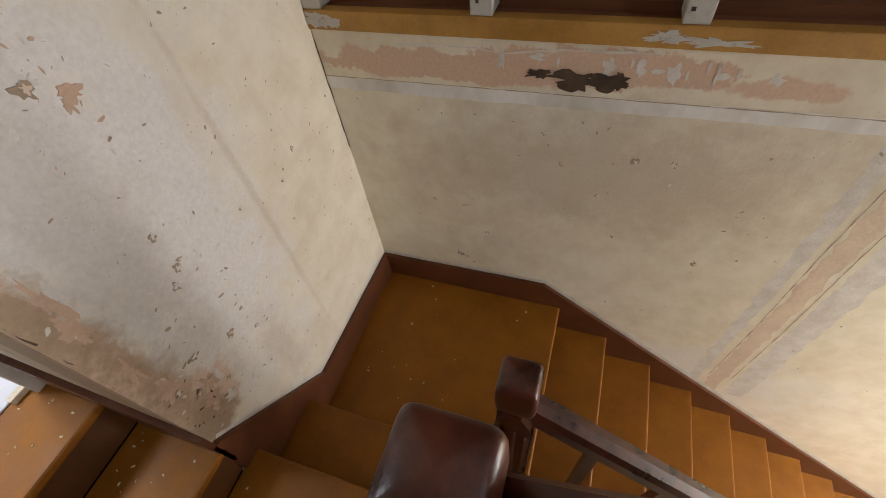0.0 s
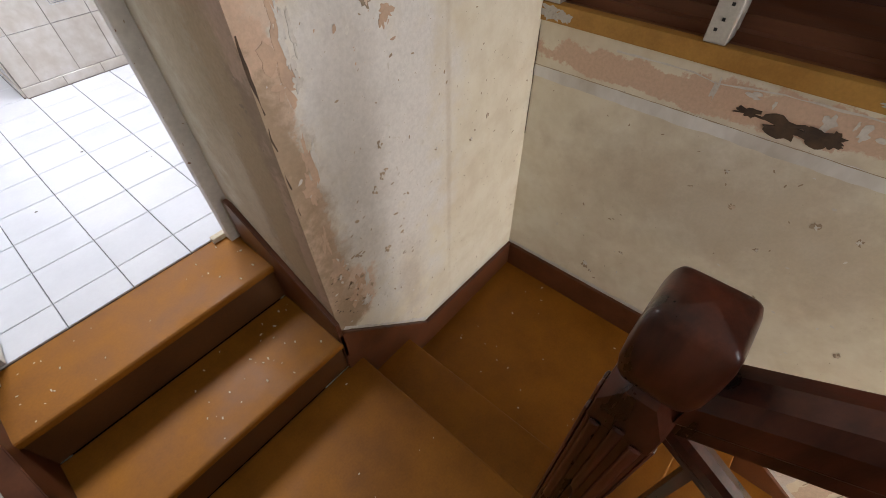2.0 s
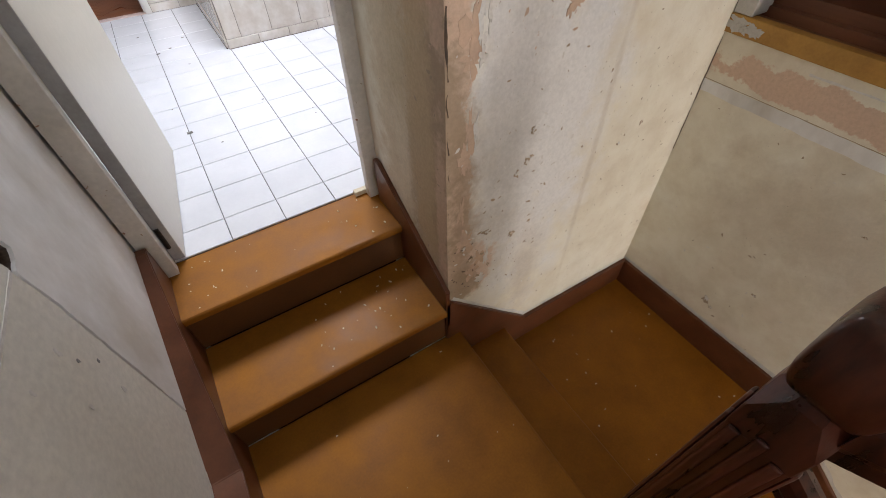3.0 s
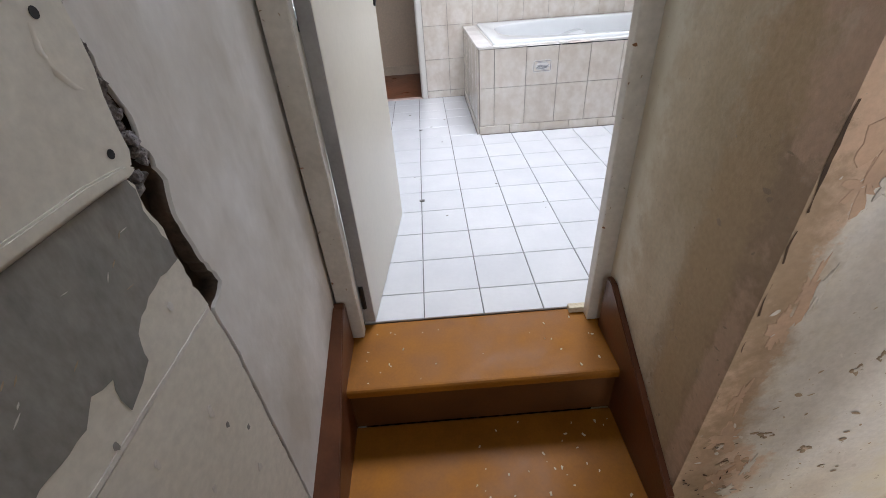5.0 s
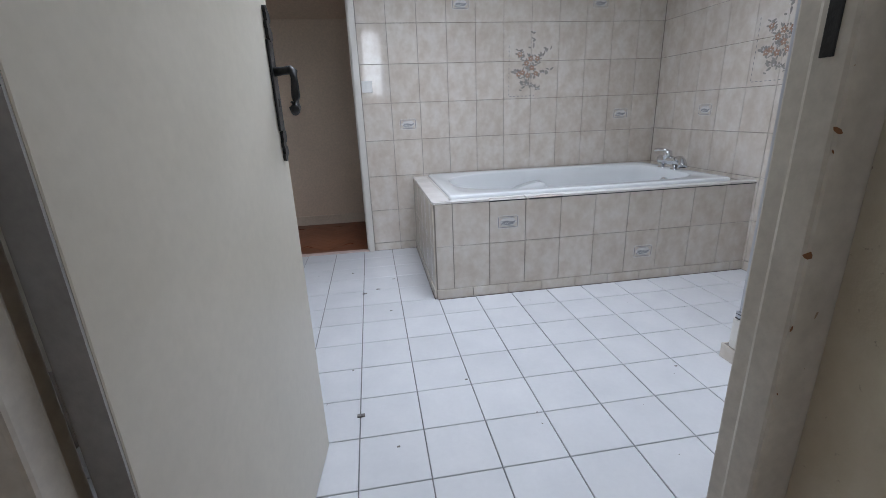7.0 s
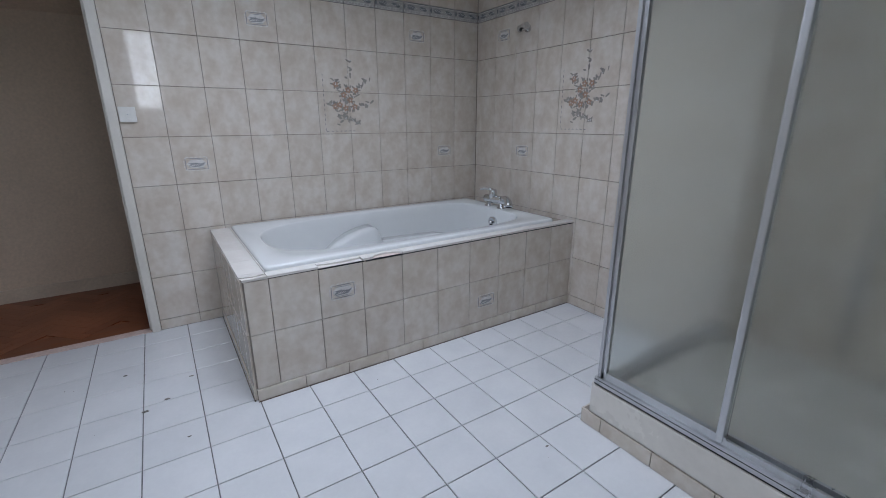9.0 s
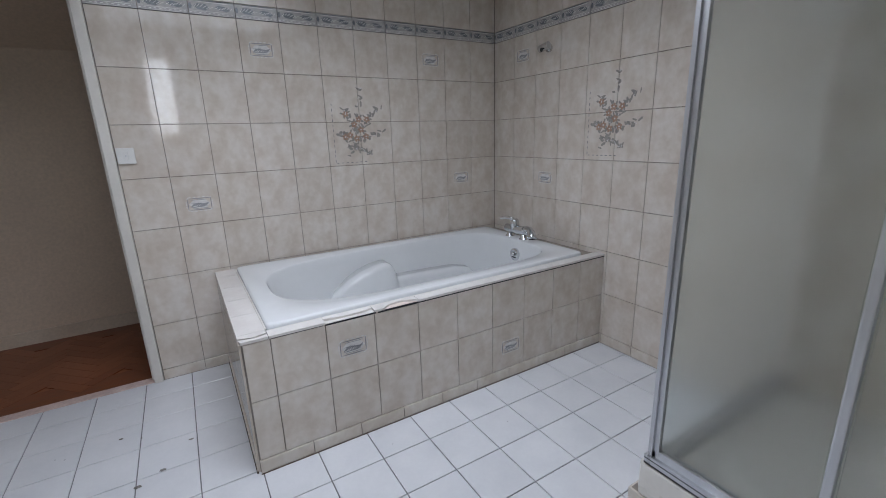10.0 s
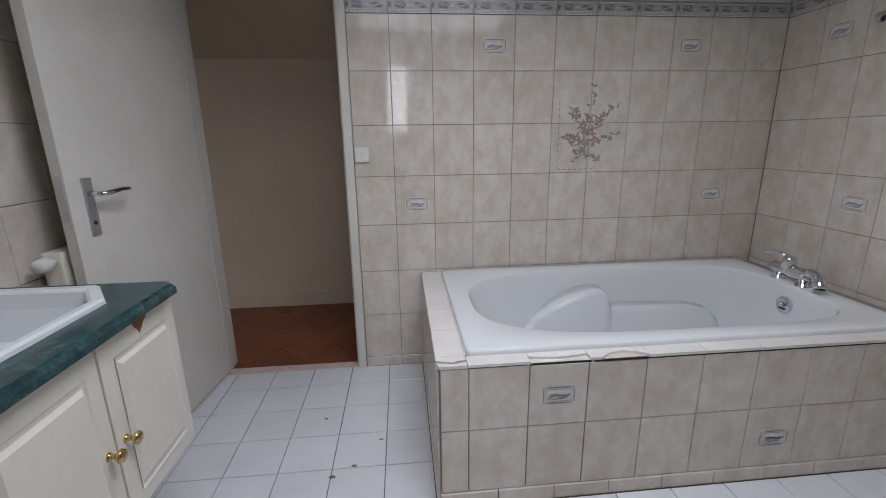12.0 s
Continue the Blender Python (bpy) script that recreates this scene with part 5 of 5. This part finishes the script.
# east wall: bare plaster under the plate, a torn hole, the ghost of a batten and of an old partition
for k in range(16):
    wear(blob(EAST_STAIR, 0.62 + 0.75 * random.random() ** 1.2, 0.50 + 0.035 * random.random(), 0.004 + 0.014 * random.random() ** 2, 0.006 + 0.024 * random.random(), 20 + k, 0.95, 0.0008 + 0.00005 * k, 14), WHITE_SKIM, wall_stair_east, "paint_shred")
for u, v, ru, rv, s in ((0.74, 0.472, 0.045, 0.014, 31), (0.85, 0.463, 0.06, 0.024, 32), (0.93, 0.462, 0.05, 0.022, 33), (0.965, 0.468, 0.03, 0.024, 34)):
    wear(blob(EAST_STAIR, u, v, ru, rv, s, 0.9, 0.0020 + 0.0005 * (s - 30), 30), CAVITY, wall_stair_east, "torn_hole")
wear(strip(EAST_STAIR, [(0.0, 0.385), (0.8, 0.39), (1.7, 0.40), (2.6, 0.40)], 0.045, 7, 0.0005, 0.12), PLASTER_GREY, wall_stair_east, "batten_mark")
wear(strip(EAST_STAIR, [(0.0, 0.41), (0.9, 0.413), (2.6, 0.424)], 0.0025, 9, 0.0010, 0.8), BROWN_STAIN, wall_stair_east, "crack")
wear(strip(EAST_STAIR, [(0.3, 0.538), (0.55, 0.542), (0.62, 0.528), (0.8, 0.55), (1.1, 0.556)], 0.005, 11, 0.003, 0.9), WHITE_SKIM, wall_stair_east, "paint_edge")
wear(strip(EAST_STAIR, [(1.80, -1.28), (1.80, 0.56)], 0.30, 12, 0.0004, 0.06), WHITE_SKIM, wall_stair_east, "partition_mark")
wear(strip(EAST_STAIR, [(1.775, -1.27), (1.775, 0.56)], 0.15, 13, 0.0008, 0.06), PLASTER, wall_stair_east, "partition_mark")
wear(strip(EAST_STAIR, [(1.775, -1.27), (1.775, 0.56)], 0.07, 14, 0.0012, 0.25), TAN, wall_stair_east, "partition_mark")
for du in (-0.045, 0.055):
    wear(strip(EAST_STAIR, [(1.775 + du, -1.1), (1.78 + du, -0.6), (1.77 + du, -0.1), (1.775 + du, 0.36)], 0.003, 15 + du, 0.0016, 1.2), BROWN_STAIN, wall_stair_east, "crack")
wear(strip(EAST_STAIR, [(0.0, ZE + 0.165), (0.85, ZE + 0.175), (3.5, ZE + 0.175 - 2.65 * 0.735)], 0.022, 18, 0.0016, 0.5), WHITE_SKIM, wall_stair_east, "filler_line")
# north wall: whitened field, damp brown edge by the corner, pink bare patches
for u, v, ru, rv, s, mat in ((0.33, 0.845, 0.016, 0.016, 48, WHITE_SKIM), (0.375, 0.80, 0.018, 0.016, 49, PINK), (0.36, 0.785, 0.009, 0.014, 50, PINK), (0.125, 0.95, 0.004, 0.05, 51, WHITE_SKIM), (0.118, 0.83, 0.005, 0.04, 52, WHITE_SKIM)):
    wear(blob(NORTH_STAIR, u, v, ru, rv, s, 0.9, 0.0016 + 0.0002 * (s % 4)), mat, wall_stair_north)
for z0, z1, w in ((1.30, 1.12, 0.003), (1.04, 0.93, 0.003), (0.86, 0.70, 0.005), (0.67, 0.61, 0.004), (0.57, 0.50, 0.003), (0.44, 0.41, 0.004), (0.30, 0.27, 0.003)):
    wear(strip(NORTH_STAIR, [(0.006, z0), (0.004, (z0 + z1) / 2), (0.007, z1)], w, 60 + z0, 0.0012, 1.8), CAVITY, wall_stair_north, "crack")
wear(strip(NORTH_STAIR, [(0.02, -0.145), (0.42, -0.562), (1.1, ZE + 0.165)], 0.014, 62, 0.0012, 0.9), WHITE_SKIM, wall_stair_north, "filler_line")
wear(strip(NORTH_STAIR, [(1.118, 1.0), (1.116, 0.4), (1.119, 0.1)], 0.005, 61, 0.002, 1.0), CAVITY, wall_stair_north, "crack")
# a broken chain of flaked coats: bare pink plaster with white edges beside it
for u, v, ru, rv, s in ((0.086, 0.915, 0.016, 0.055, 70), (0.074, 0.80, 0.020, 0.045, 71), (0.070, 0.735, 0.030, 0.040, 72), (0.072, 0.55, 0.018, 0.055, 73), (0.060, 0.46, 0.016, 0.04, 74), (0.052, 0.275, 0.013, 0.035, 75), (0.075, 0.13, 0.026, 0.035, 76), (0.13, 0.02, 0.030, 0.028, 77), (0.10, -0.04, 0.022, 0.03, 78)):
    wear(blob(NORTH_STAIR, u, v, ru, rv, s, 1.1, 0.0005 + 0.0002 * (s % 4), 48), PINK, wall_stair_north)
for u, v, ru, rv, s in ((0.101, 0.93, 0.007, 0.045, 80), (0.098, 0.855, 0.009, 0.035, 81), (0.097, 0.785, 0.010, 0.030, 82), (0.104, 0.735, 0.008, 0.018, 83), (0.094, 0.55, 0.006, 0.045, 84), (0.16, 0.00, 0.008, 0.035, 85), (0.14, -0.10, 0.020, 0.02, 86)):
    wear(blob(NORTH_STAIR, u, v, ru, rv, s, 1.3, 0.0013 + 0.0002 * (s % 4), 36), WHITE_SKIM, wall_stair_north, "lifted_coat")
# single chips: a dark broken edge round a pale core
for plane, parent, u, v, r, s in [(NORTH_STAIR, wall_stair_north, *c) for c in ((0.317, 0.838, 0.013, 90), (0.298, 0.476, 0.009, 91), (0.154, 0.134, 0.013, 92), (0.266, 0.065, 0.011, 93), (0.257, 0.333, 0.010, 94), (0.290, 0.365, 0.009, 95), (0.308, 0.381, 0.007, 96), (0.535, 0.332, 0.006, 97), (0.726, 0.27, 0.006, 98), (0.819, 0.326, 0.006, 99), (0.343, -0.017, 0.008, 100), (0.06, 0.10, 0.012, 101), (0.09, 0.03, 0.010, 102))] + [(EAST_STAIR, wall_stair_east, *c) for c in ((0.433, -0.464, 0.013, 103), (0.568, -0.288, 0.007, 104), (0.839, 0.149, 0.012, 105), (1.07, 0.195, 0.011, 106), (1.18, 0.20, 0.009, 107), (0.695, 0.164, 0.006, 108), (0.77, 0.268, 0.008, 109), (0.98, 0.025, 0.006, 110), (1.387, -0.261, 0.008, 111), (0.47, -0.49, 0.008, 112))]:
    q = 0.7 + 0.25 * (s % 4)
    wear(blob(plane, u, v, r, r * q, s, 1.2, 0.0018, 22), BROWN_STAIN, parent, "chip_edge")
    wear(blob(plane, u + 0.2 * r, v + 0.15 * r, r * 0.6, r * q * 0.6, s + 40, 1.2, 0.0024, 18), WHITE_SKIM if s % 3 else TAN, parent, "chip_core")
# flaked paint on the wooden plate
for u, v, ru, rv, s in ((0.035, 0.603, 0.045, 0.022, 120), (0.09, 0.598, 0.03, 0.014, 121), (1.06, 0.603, 0.05, 0.014, 122), (1.17, 0.594, 0.07, 0.011, 123), (1.72, 0.60, 0.06, 0.012, 124)):
    wear(blob(EAST_STAIR, u, v, ru, rv, s, 1.0, 0.0008 + 0.0003 * (s % 3), 40, 0.0102), STUD, ledge, "flaked_paint")
# west wall: the plaster coat and plasterboard sheets, with a broken joint between them
rng_w = random.Random(12)


def ragged(pts, amount, step=0.02):
    """Points along a broken edge with small teeth."""
    out = []
    for (y0, z0), (y1, z1) in zip(pts, pts[1:]):
        k = max(1, int(math.hypot(y1 - y0, z1 - z0) / step))
        out += [(y0 + (y1 - y0) * i / k + rng_w.uniform(-amount, amount), z0 + (z1 - z0) * i / k + rng_w.uniform(-amount, amount) * 0.6) for i in range(k)]
    return out + [pts[-1]]


# outlines placed to fit the camera's view at 5 s, then spread by splay
coat_edge = ragged([(-2.410, 3.3), (-2.408, 1.3)], 0.002, 0.2) + ragged([(-2.407, 1.06), (-2.407, 1.0), (-2.399, 0.975), (-2.400, 0.952), (-2.390, 0.93), (-2.384, 0.90), (-2.391, 0.882), (-2.382, 0.87), (-2.381, 0.85), (-2.372, 0.83), (-2.379, 0.815), (-2.385, 0.79), (-2.380, 0.745), (-2.374, 0.71), (-2.354, 0.66), (-2.368, 0.652), (-2.398, 0.645)], 0.0022, 0.009) + ragged([(-2.401, 0.64), (-2.391, 0.566), (-2.386, 0.34), (-2.382, 0.07), (-2.382, -0.5)], 0.0018, 0.022) + [(-2.382, -2.6)]
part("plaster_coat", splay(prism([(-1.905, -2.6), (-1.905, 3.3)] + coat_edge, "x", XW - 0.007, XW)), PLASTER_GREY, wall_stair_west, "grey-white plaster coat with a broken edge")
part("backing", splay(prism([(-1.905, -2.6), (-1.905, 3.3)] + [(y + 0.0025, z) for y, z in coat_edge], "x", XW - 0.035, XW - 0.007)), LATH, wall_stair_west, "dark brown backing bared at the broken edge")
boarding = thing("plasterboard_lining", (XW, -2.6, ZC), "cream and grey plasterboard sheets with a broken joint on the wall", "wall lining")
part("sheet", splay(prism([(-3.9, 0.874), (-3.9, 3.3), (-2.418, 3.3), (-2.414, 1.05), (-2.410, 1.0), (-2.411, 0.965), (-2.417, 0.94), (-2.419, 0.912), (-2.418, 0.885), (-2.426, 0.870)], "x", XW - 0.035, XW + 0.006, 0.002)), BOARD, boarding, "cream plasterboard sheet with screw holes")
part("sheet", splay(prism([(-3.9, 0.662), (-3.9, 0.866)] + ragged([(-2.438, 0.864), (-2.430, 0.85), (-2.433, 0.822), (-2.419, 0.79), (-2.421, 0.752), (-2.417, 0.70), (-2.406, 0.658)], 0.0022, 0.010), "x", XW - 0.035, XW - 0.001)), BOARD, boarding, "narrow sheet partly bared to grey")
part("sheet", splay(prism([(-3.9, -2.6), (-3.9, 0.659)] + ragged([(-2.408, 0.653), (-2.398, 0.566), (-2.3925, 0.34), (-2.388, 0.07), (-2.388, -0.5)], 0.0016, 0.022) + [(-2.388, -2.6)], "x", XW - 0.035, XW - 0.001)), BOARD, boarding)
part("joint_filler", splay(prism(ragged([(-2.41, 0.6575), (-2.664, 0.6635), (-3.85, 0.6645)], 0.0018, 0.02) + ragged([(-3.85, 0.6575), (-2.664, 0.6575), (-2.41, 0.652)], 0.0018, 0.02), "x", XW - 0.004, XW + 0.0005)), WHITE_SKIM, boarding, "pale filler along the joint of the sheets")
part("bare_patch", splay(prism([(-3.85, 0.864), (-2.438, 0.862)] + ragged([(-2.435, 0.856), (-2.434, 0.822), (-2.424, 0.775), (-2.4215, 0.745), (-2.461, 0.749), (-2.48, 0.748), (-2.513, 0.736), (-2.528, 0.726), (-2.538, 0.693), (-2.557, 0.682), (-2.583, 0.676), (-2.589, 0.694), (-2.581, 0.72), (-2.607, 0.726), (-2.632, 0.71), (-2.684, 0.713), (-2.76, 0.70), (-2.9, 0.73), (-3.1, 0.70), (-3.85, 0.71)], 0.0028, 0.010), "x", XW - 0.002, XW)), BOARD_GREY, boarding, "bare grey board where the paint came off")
for k in range(14):
    y, z, a, r = -2.44 - 0.26 * rng_w.random(), 0.76 + 0.09 * rng_w.random(), rng_w.uniform(-0.3, 1.0), rng_w.uniform(0.002, 0.006)
    dy, dz = r * math.cos(a), r * math.sin(a)
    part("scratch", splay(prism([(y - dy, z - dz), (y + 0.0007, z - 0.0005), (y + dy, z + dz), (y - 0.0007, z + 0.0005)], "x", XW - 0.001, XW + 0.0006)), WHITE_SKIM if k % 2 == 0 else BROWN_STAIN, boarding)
for y, z, r in ((-2.47, 0.712, 0.005), (-2.60, 0.60, 0.005), (-2.50, 0.55, 0.007), (-2.485, 0.50, 0.004), (-2.45, 0.44, 0.004), (-2.56, 0.47, 0.005), (-2.62, 0.668, 0.004), (-2.47, 0.36, 0.006)):
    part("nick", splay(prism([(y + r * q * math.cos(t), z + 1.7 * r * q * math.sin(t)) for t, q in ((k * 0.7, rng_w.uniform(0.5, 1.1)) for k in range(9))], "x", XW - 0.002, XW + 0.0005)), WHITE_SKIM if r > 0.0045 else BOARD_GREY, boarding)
for u, v in ((-2.448, 0.892), (-2.451, 1.016)):
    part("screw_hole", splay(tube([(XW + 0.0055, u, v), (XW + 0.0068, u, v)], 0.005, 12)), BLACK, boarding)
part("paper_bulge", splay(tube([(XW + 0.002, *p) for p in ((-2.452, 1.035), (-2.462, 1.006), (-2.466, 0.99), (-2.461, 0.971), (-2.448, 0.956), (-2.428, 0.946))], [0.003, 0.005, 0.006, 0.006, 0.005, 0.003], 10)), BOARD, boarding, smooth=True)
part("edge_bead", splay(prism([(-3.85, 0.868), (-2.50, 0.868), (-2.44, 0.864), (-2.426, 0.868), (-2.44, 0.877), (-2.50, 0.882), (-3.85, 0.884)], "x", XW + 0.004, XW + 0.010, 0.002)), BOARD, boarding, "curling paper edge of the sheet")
for k in range(44):
    t = k / 43
    y, z = -2.406 + 0.004 * t + rng_w.uniform(-0.012, 0.012) * (0.4 + t), 0.985 - 0.125 * t + (-0.05 * (t - 0.9) * 4 if t > 0.9 else 0)
    r = rng_w.uniform(0.005, 0.010)
    bm = bmesh.new()
    bmesh.ops.create_icosphere(bm, subdivisions=1, radius=r, matrix=Matrix.Translation((XW - 0.009 + rng_w.uniform(-0.006, 0.004), y, z)))
    for v in bm.verts:
        v.co += Vector((rng_w.uniform(-1, 1), rng_w.uniform(-1, 1), rng_w.uniform(-1, 1))) * r * 0.35
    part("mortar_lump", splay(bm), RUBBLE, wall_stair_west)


def flakes(name, plane, count, u0, u1, v0, v1, size, material, parent, seed, lift=0.0016):
    """Small chips scattered over a wall."""
    rng = random.Random(seed)
    o, du, dv = plane
    n = du.cross(dv)
    v, f = [], []
    for _ in range(count):
        u, w = rng.uniform(u0, u1), rng.uniform(v0, v1)
        a = rng.uniform(0, math.pi)
        r = size * rng.uniform(0.35, 1.0) ** 2
        k = rng.uniform(0.25, 0.6)
        i = len(v)
        for j in range(7):
            t = 2 * math.pi * j / 7
            q = rng.uniform(0.6, 1.1)
            x, y = r * q * math.cos(t), r * k * q * math.sin(t)
            v.append(tuple(o + du * (u + x * math.cos(a) - y * math.sin(a)) + dv * (w + x * math.sin(a) + y * math.cos(a)) + n * lift))
        f.append(tuple(range(i, i + 7)))
    me = bpy.data.meshes.new(name)
    me.from_pydata(v, [], f)
    me.materials.append(material)
    ob = new(name, me)
    ob.parent = parent
    ob.matrix_parent_inverse = root_of(parent).inverted()
    return tagged(ob, kind="stuff")


flakes("paint_chips", NORTH_STAIR, 210, 0.10, 1.1, -0.5, 1.3, 0.009, BROWN_STAIN, wall_stair_north, 3)
flakes("pale_chips", NORTH_STAIR, 150, 0.03, 0.5, -0.4, 1.3, 0.013, WHITE_SKIM, wall_stair_north, 5, 0.0012)
flakes("torn_chips", NORTH_STAIR, 34, 0.12, 0.42, -0.12, 0.34, 0.013, BROWN_STAIN, wall_stair_north, 21, 0.0020)
flakes("torn_chips", NORTH_STAIR, 26, 0.12, 0.40, 0.70, 0.95, 0.013, PINK, wall_stair_north, 22, 0.0020)
flakes("corner_chips", NORTH_STAIR, 26, 0.01, 0.14, -0.14, 0.12, 0.013, CAVITY, wall_stair_north, 6, 0.0026)
flakes("paint_chips", EAST_STAIR, 130, 0.1, 2.6, -1.2, 0.36, 0.010, BROWN_STAIN, wall_stair_east, 8)
flakes("pale_chips", EAST_STAIR, 110, 0.1, 2.6, -1.2, 0.36, 0.011, WHITE_SKIM, wall_stair_east, 9, 0.0012)
flakes("stain_chips", EAST_PASSAGE, 40, 0.3, 0.52, -0.1, 0.8, 0.012, BROWN_STAIN, wall_stair_north, 10, 0.0022)


def crumbs(name, x0, x1, y0, y1, z, count, size, material, parent, seed):
    rng = random.Random(seed)
    bm = bmesh.new()
    for _ in range(count):
        m = Matrix.Translation((rng.uniform(x0, x1), rng.uniform(y0, y1), z)) @ Matrix.Rotation(rng.uniform(0, 6.28), 4, "Z")
        s = size * rng.uniform(0.3, 1.0)
        v = add_box(bm, -s, s, -s * 0.5, s * 0.5, 0.0, s * 0.5, m)
        for w in v:
            w.co += Vector((rng.uniform(-0.3, 0.3) * s, rng.uniform(-0.3, 0.3) * s, 0))
    return tagged(part(name, bm, material, parent), kind="stuff")


crumbs("plaster_grit", XW + 0.05, 0.15, -2.03, -1.80, 0.0005, 26, 0.005, CRUMB, steps, 1)
crumbs("plaster_grit", -0.3, 0.16, -2.36, -2.07, ZB + 0.0005, 30, 0.005, CRUMB, steps, 2)
crumbs("plaster_grit", XW + 0.1, 0.2, -3.1, -2.4, ZC + 0.0005, 14, 0.004, CRUMB, steps, 3)
crumbs("plaster_grit", 0.5, 1.25, -3.2, -2.4, ZE + 0.0005, 22, 0.005, CRUMB, steps, 4)
crumbs("floor_dirt", -1.0, 1.0, -1.7, 0.95, 0.0005, 22, 0.004, DIRT, floor, 5)
dirt_lump = tagged(part("dirt_lump", boxes([(-0.419, -0.393, -0.912, -0.899, 0.0, 0.006)]), DIRT), "dry grey crumb of dirt on the floor tiles", "debris")
for x, y, r in ((-0.402, 0.177, 0.013), (-0.324, 0.228, 0.011), (-0.223, 0.372, 0.009), (-0.482, 0.542, 0.008), (-0.005, -0.775, 0.007), (0.825, -0.865, 0.007), (-0.262, -0.087, 0.006), (-0.288, -1.076, 0.006)):
    bm = bmesh.new()
    bmesh.ops.create_icosphere(bm, subdivisions=2, radius=r)
    for v in bm.verts:
        p = v.co.copy()
        v.co *= 1 + 0.5 * noise.noise(p * 160 + Vector((x * 40, y * 40, 0)))
        v.co = (x + v.co.x, y + 0.6 * v.co.y, max(0.0, 0.25 * v.co.z + 0.0015))
    tagged(part("dirt_crumb", bm, DIRT), "dry grey crumb of dirt on the floor tiles", "debris", "dirt on the bathroom floor")
# chipped paint on the entrance frame
for x, seed in ((0.133, 31), (-0.672, 32)):
    face = (Vector((x, -1.838, 0)), Vector((1, 0, 0)), Vector((0, 0, 1)))
    flakes("paint_chips", face, 16, 0.002, 0.054, 0.1, 1.6, 0.006, BROWN_STAIN, frame_entry, seed, 0.0006)
    flakes("paint_chips", face, 14, 0.0, 0.006, 0.1, 1.6, 0.008, RAW_WOOD, frame_entry, seed + 5, 0.0008)
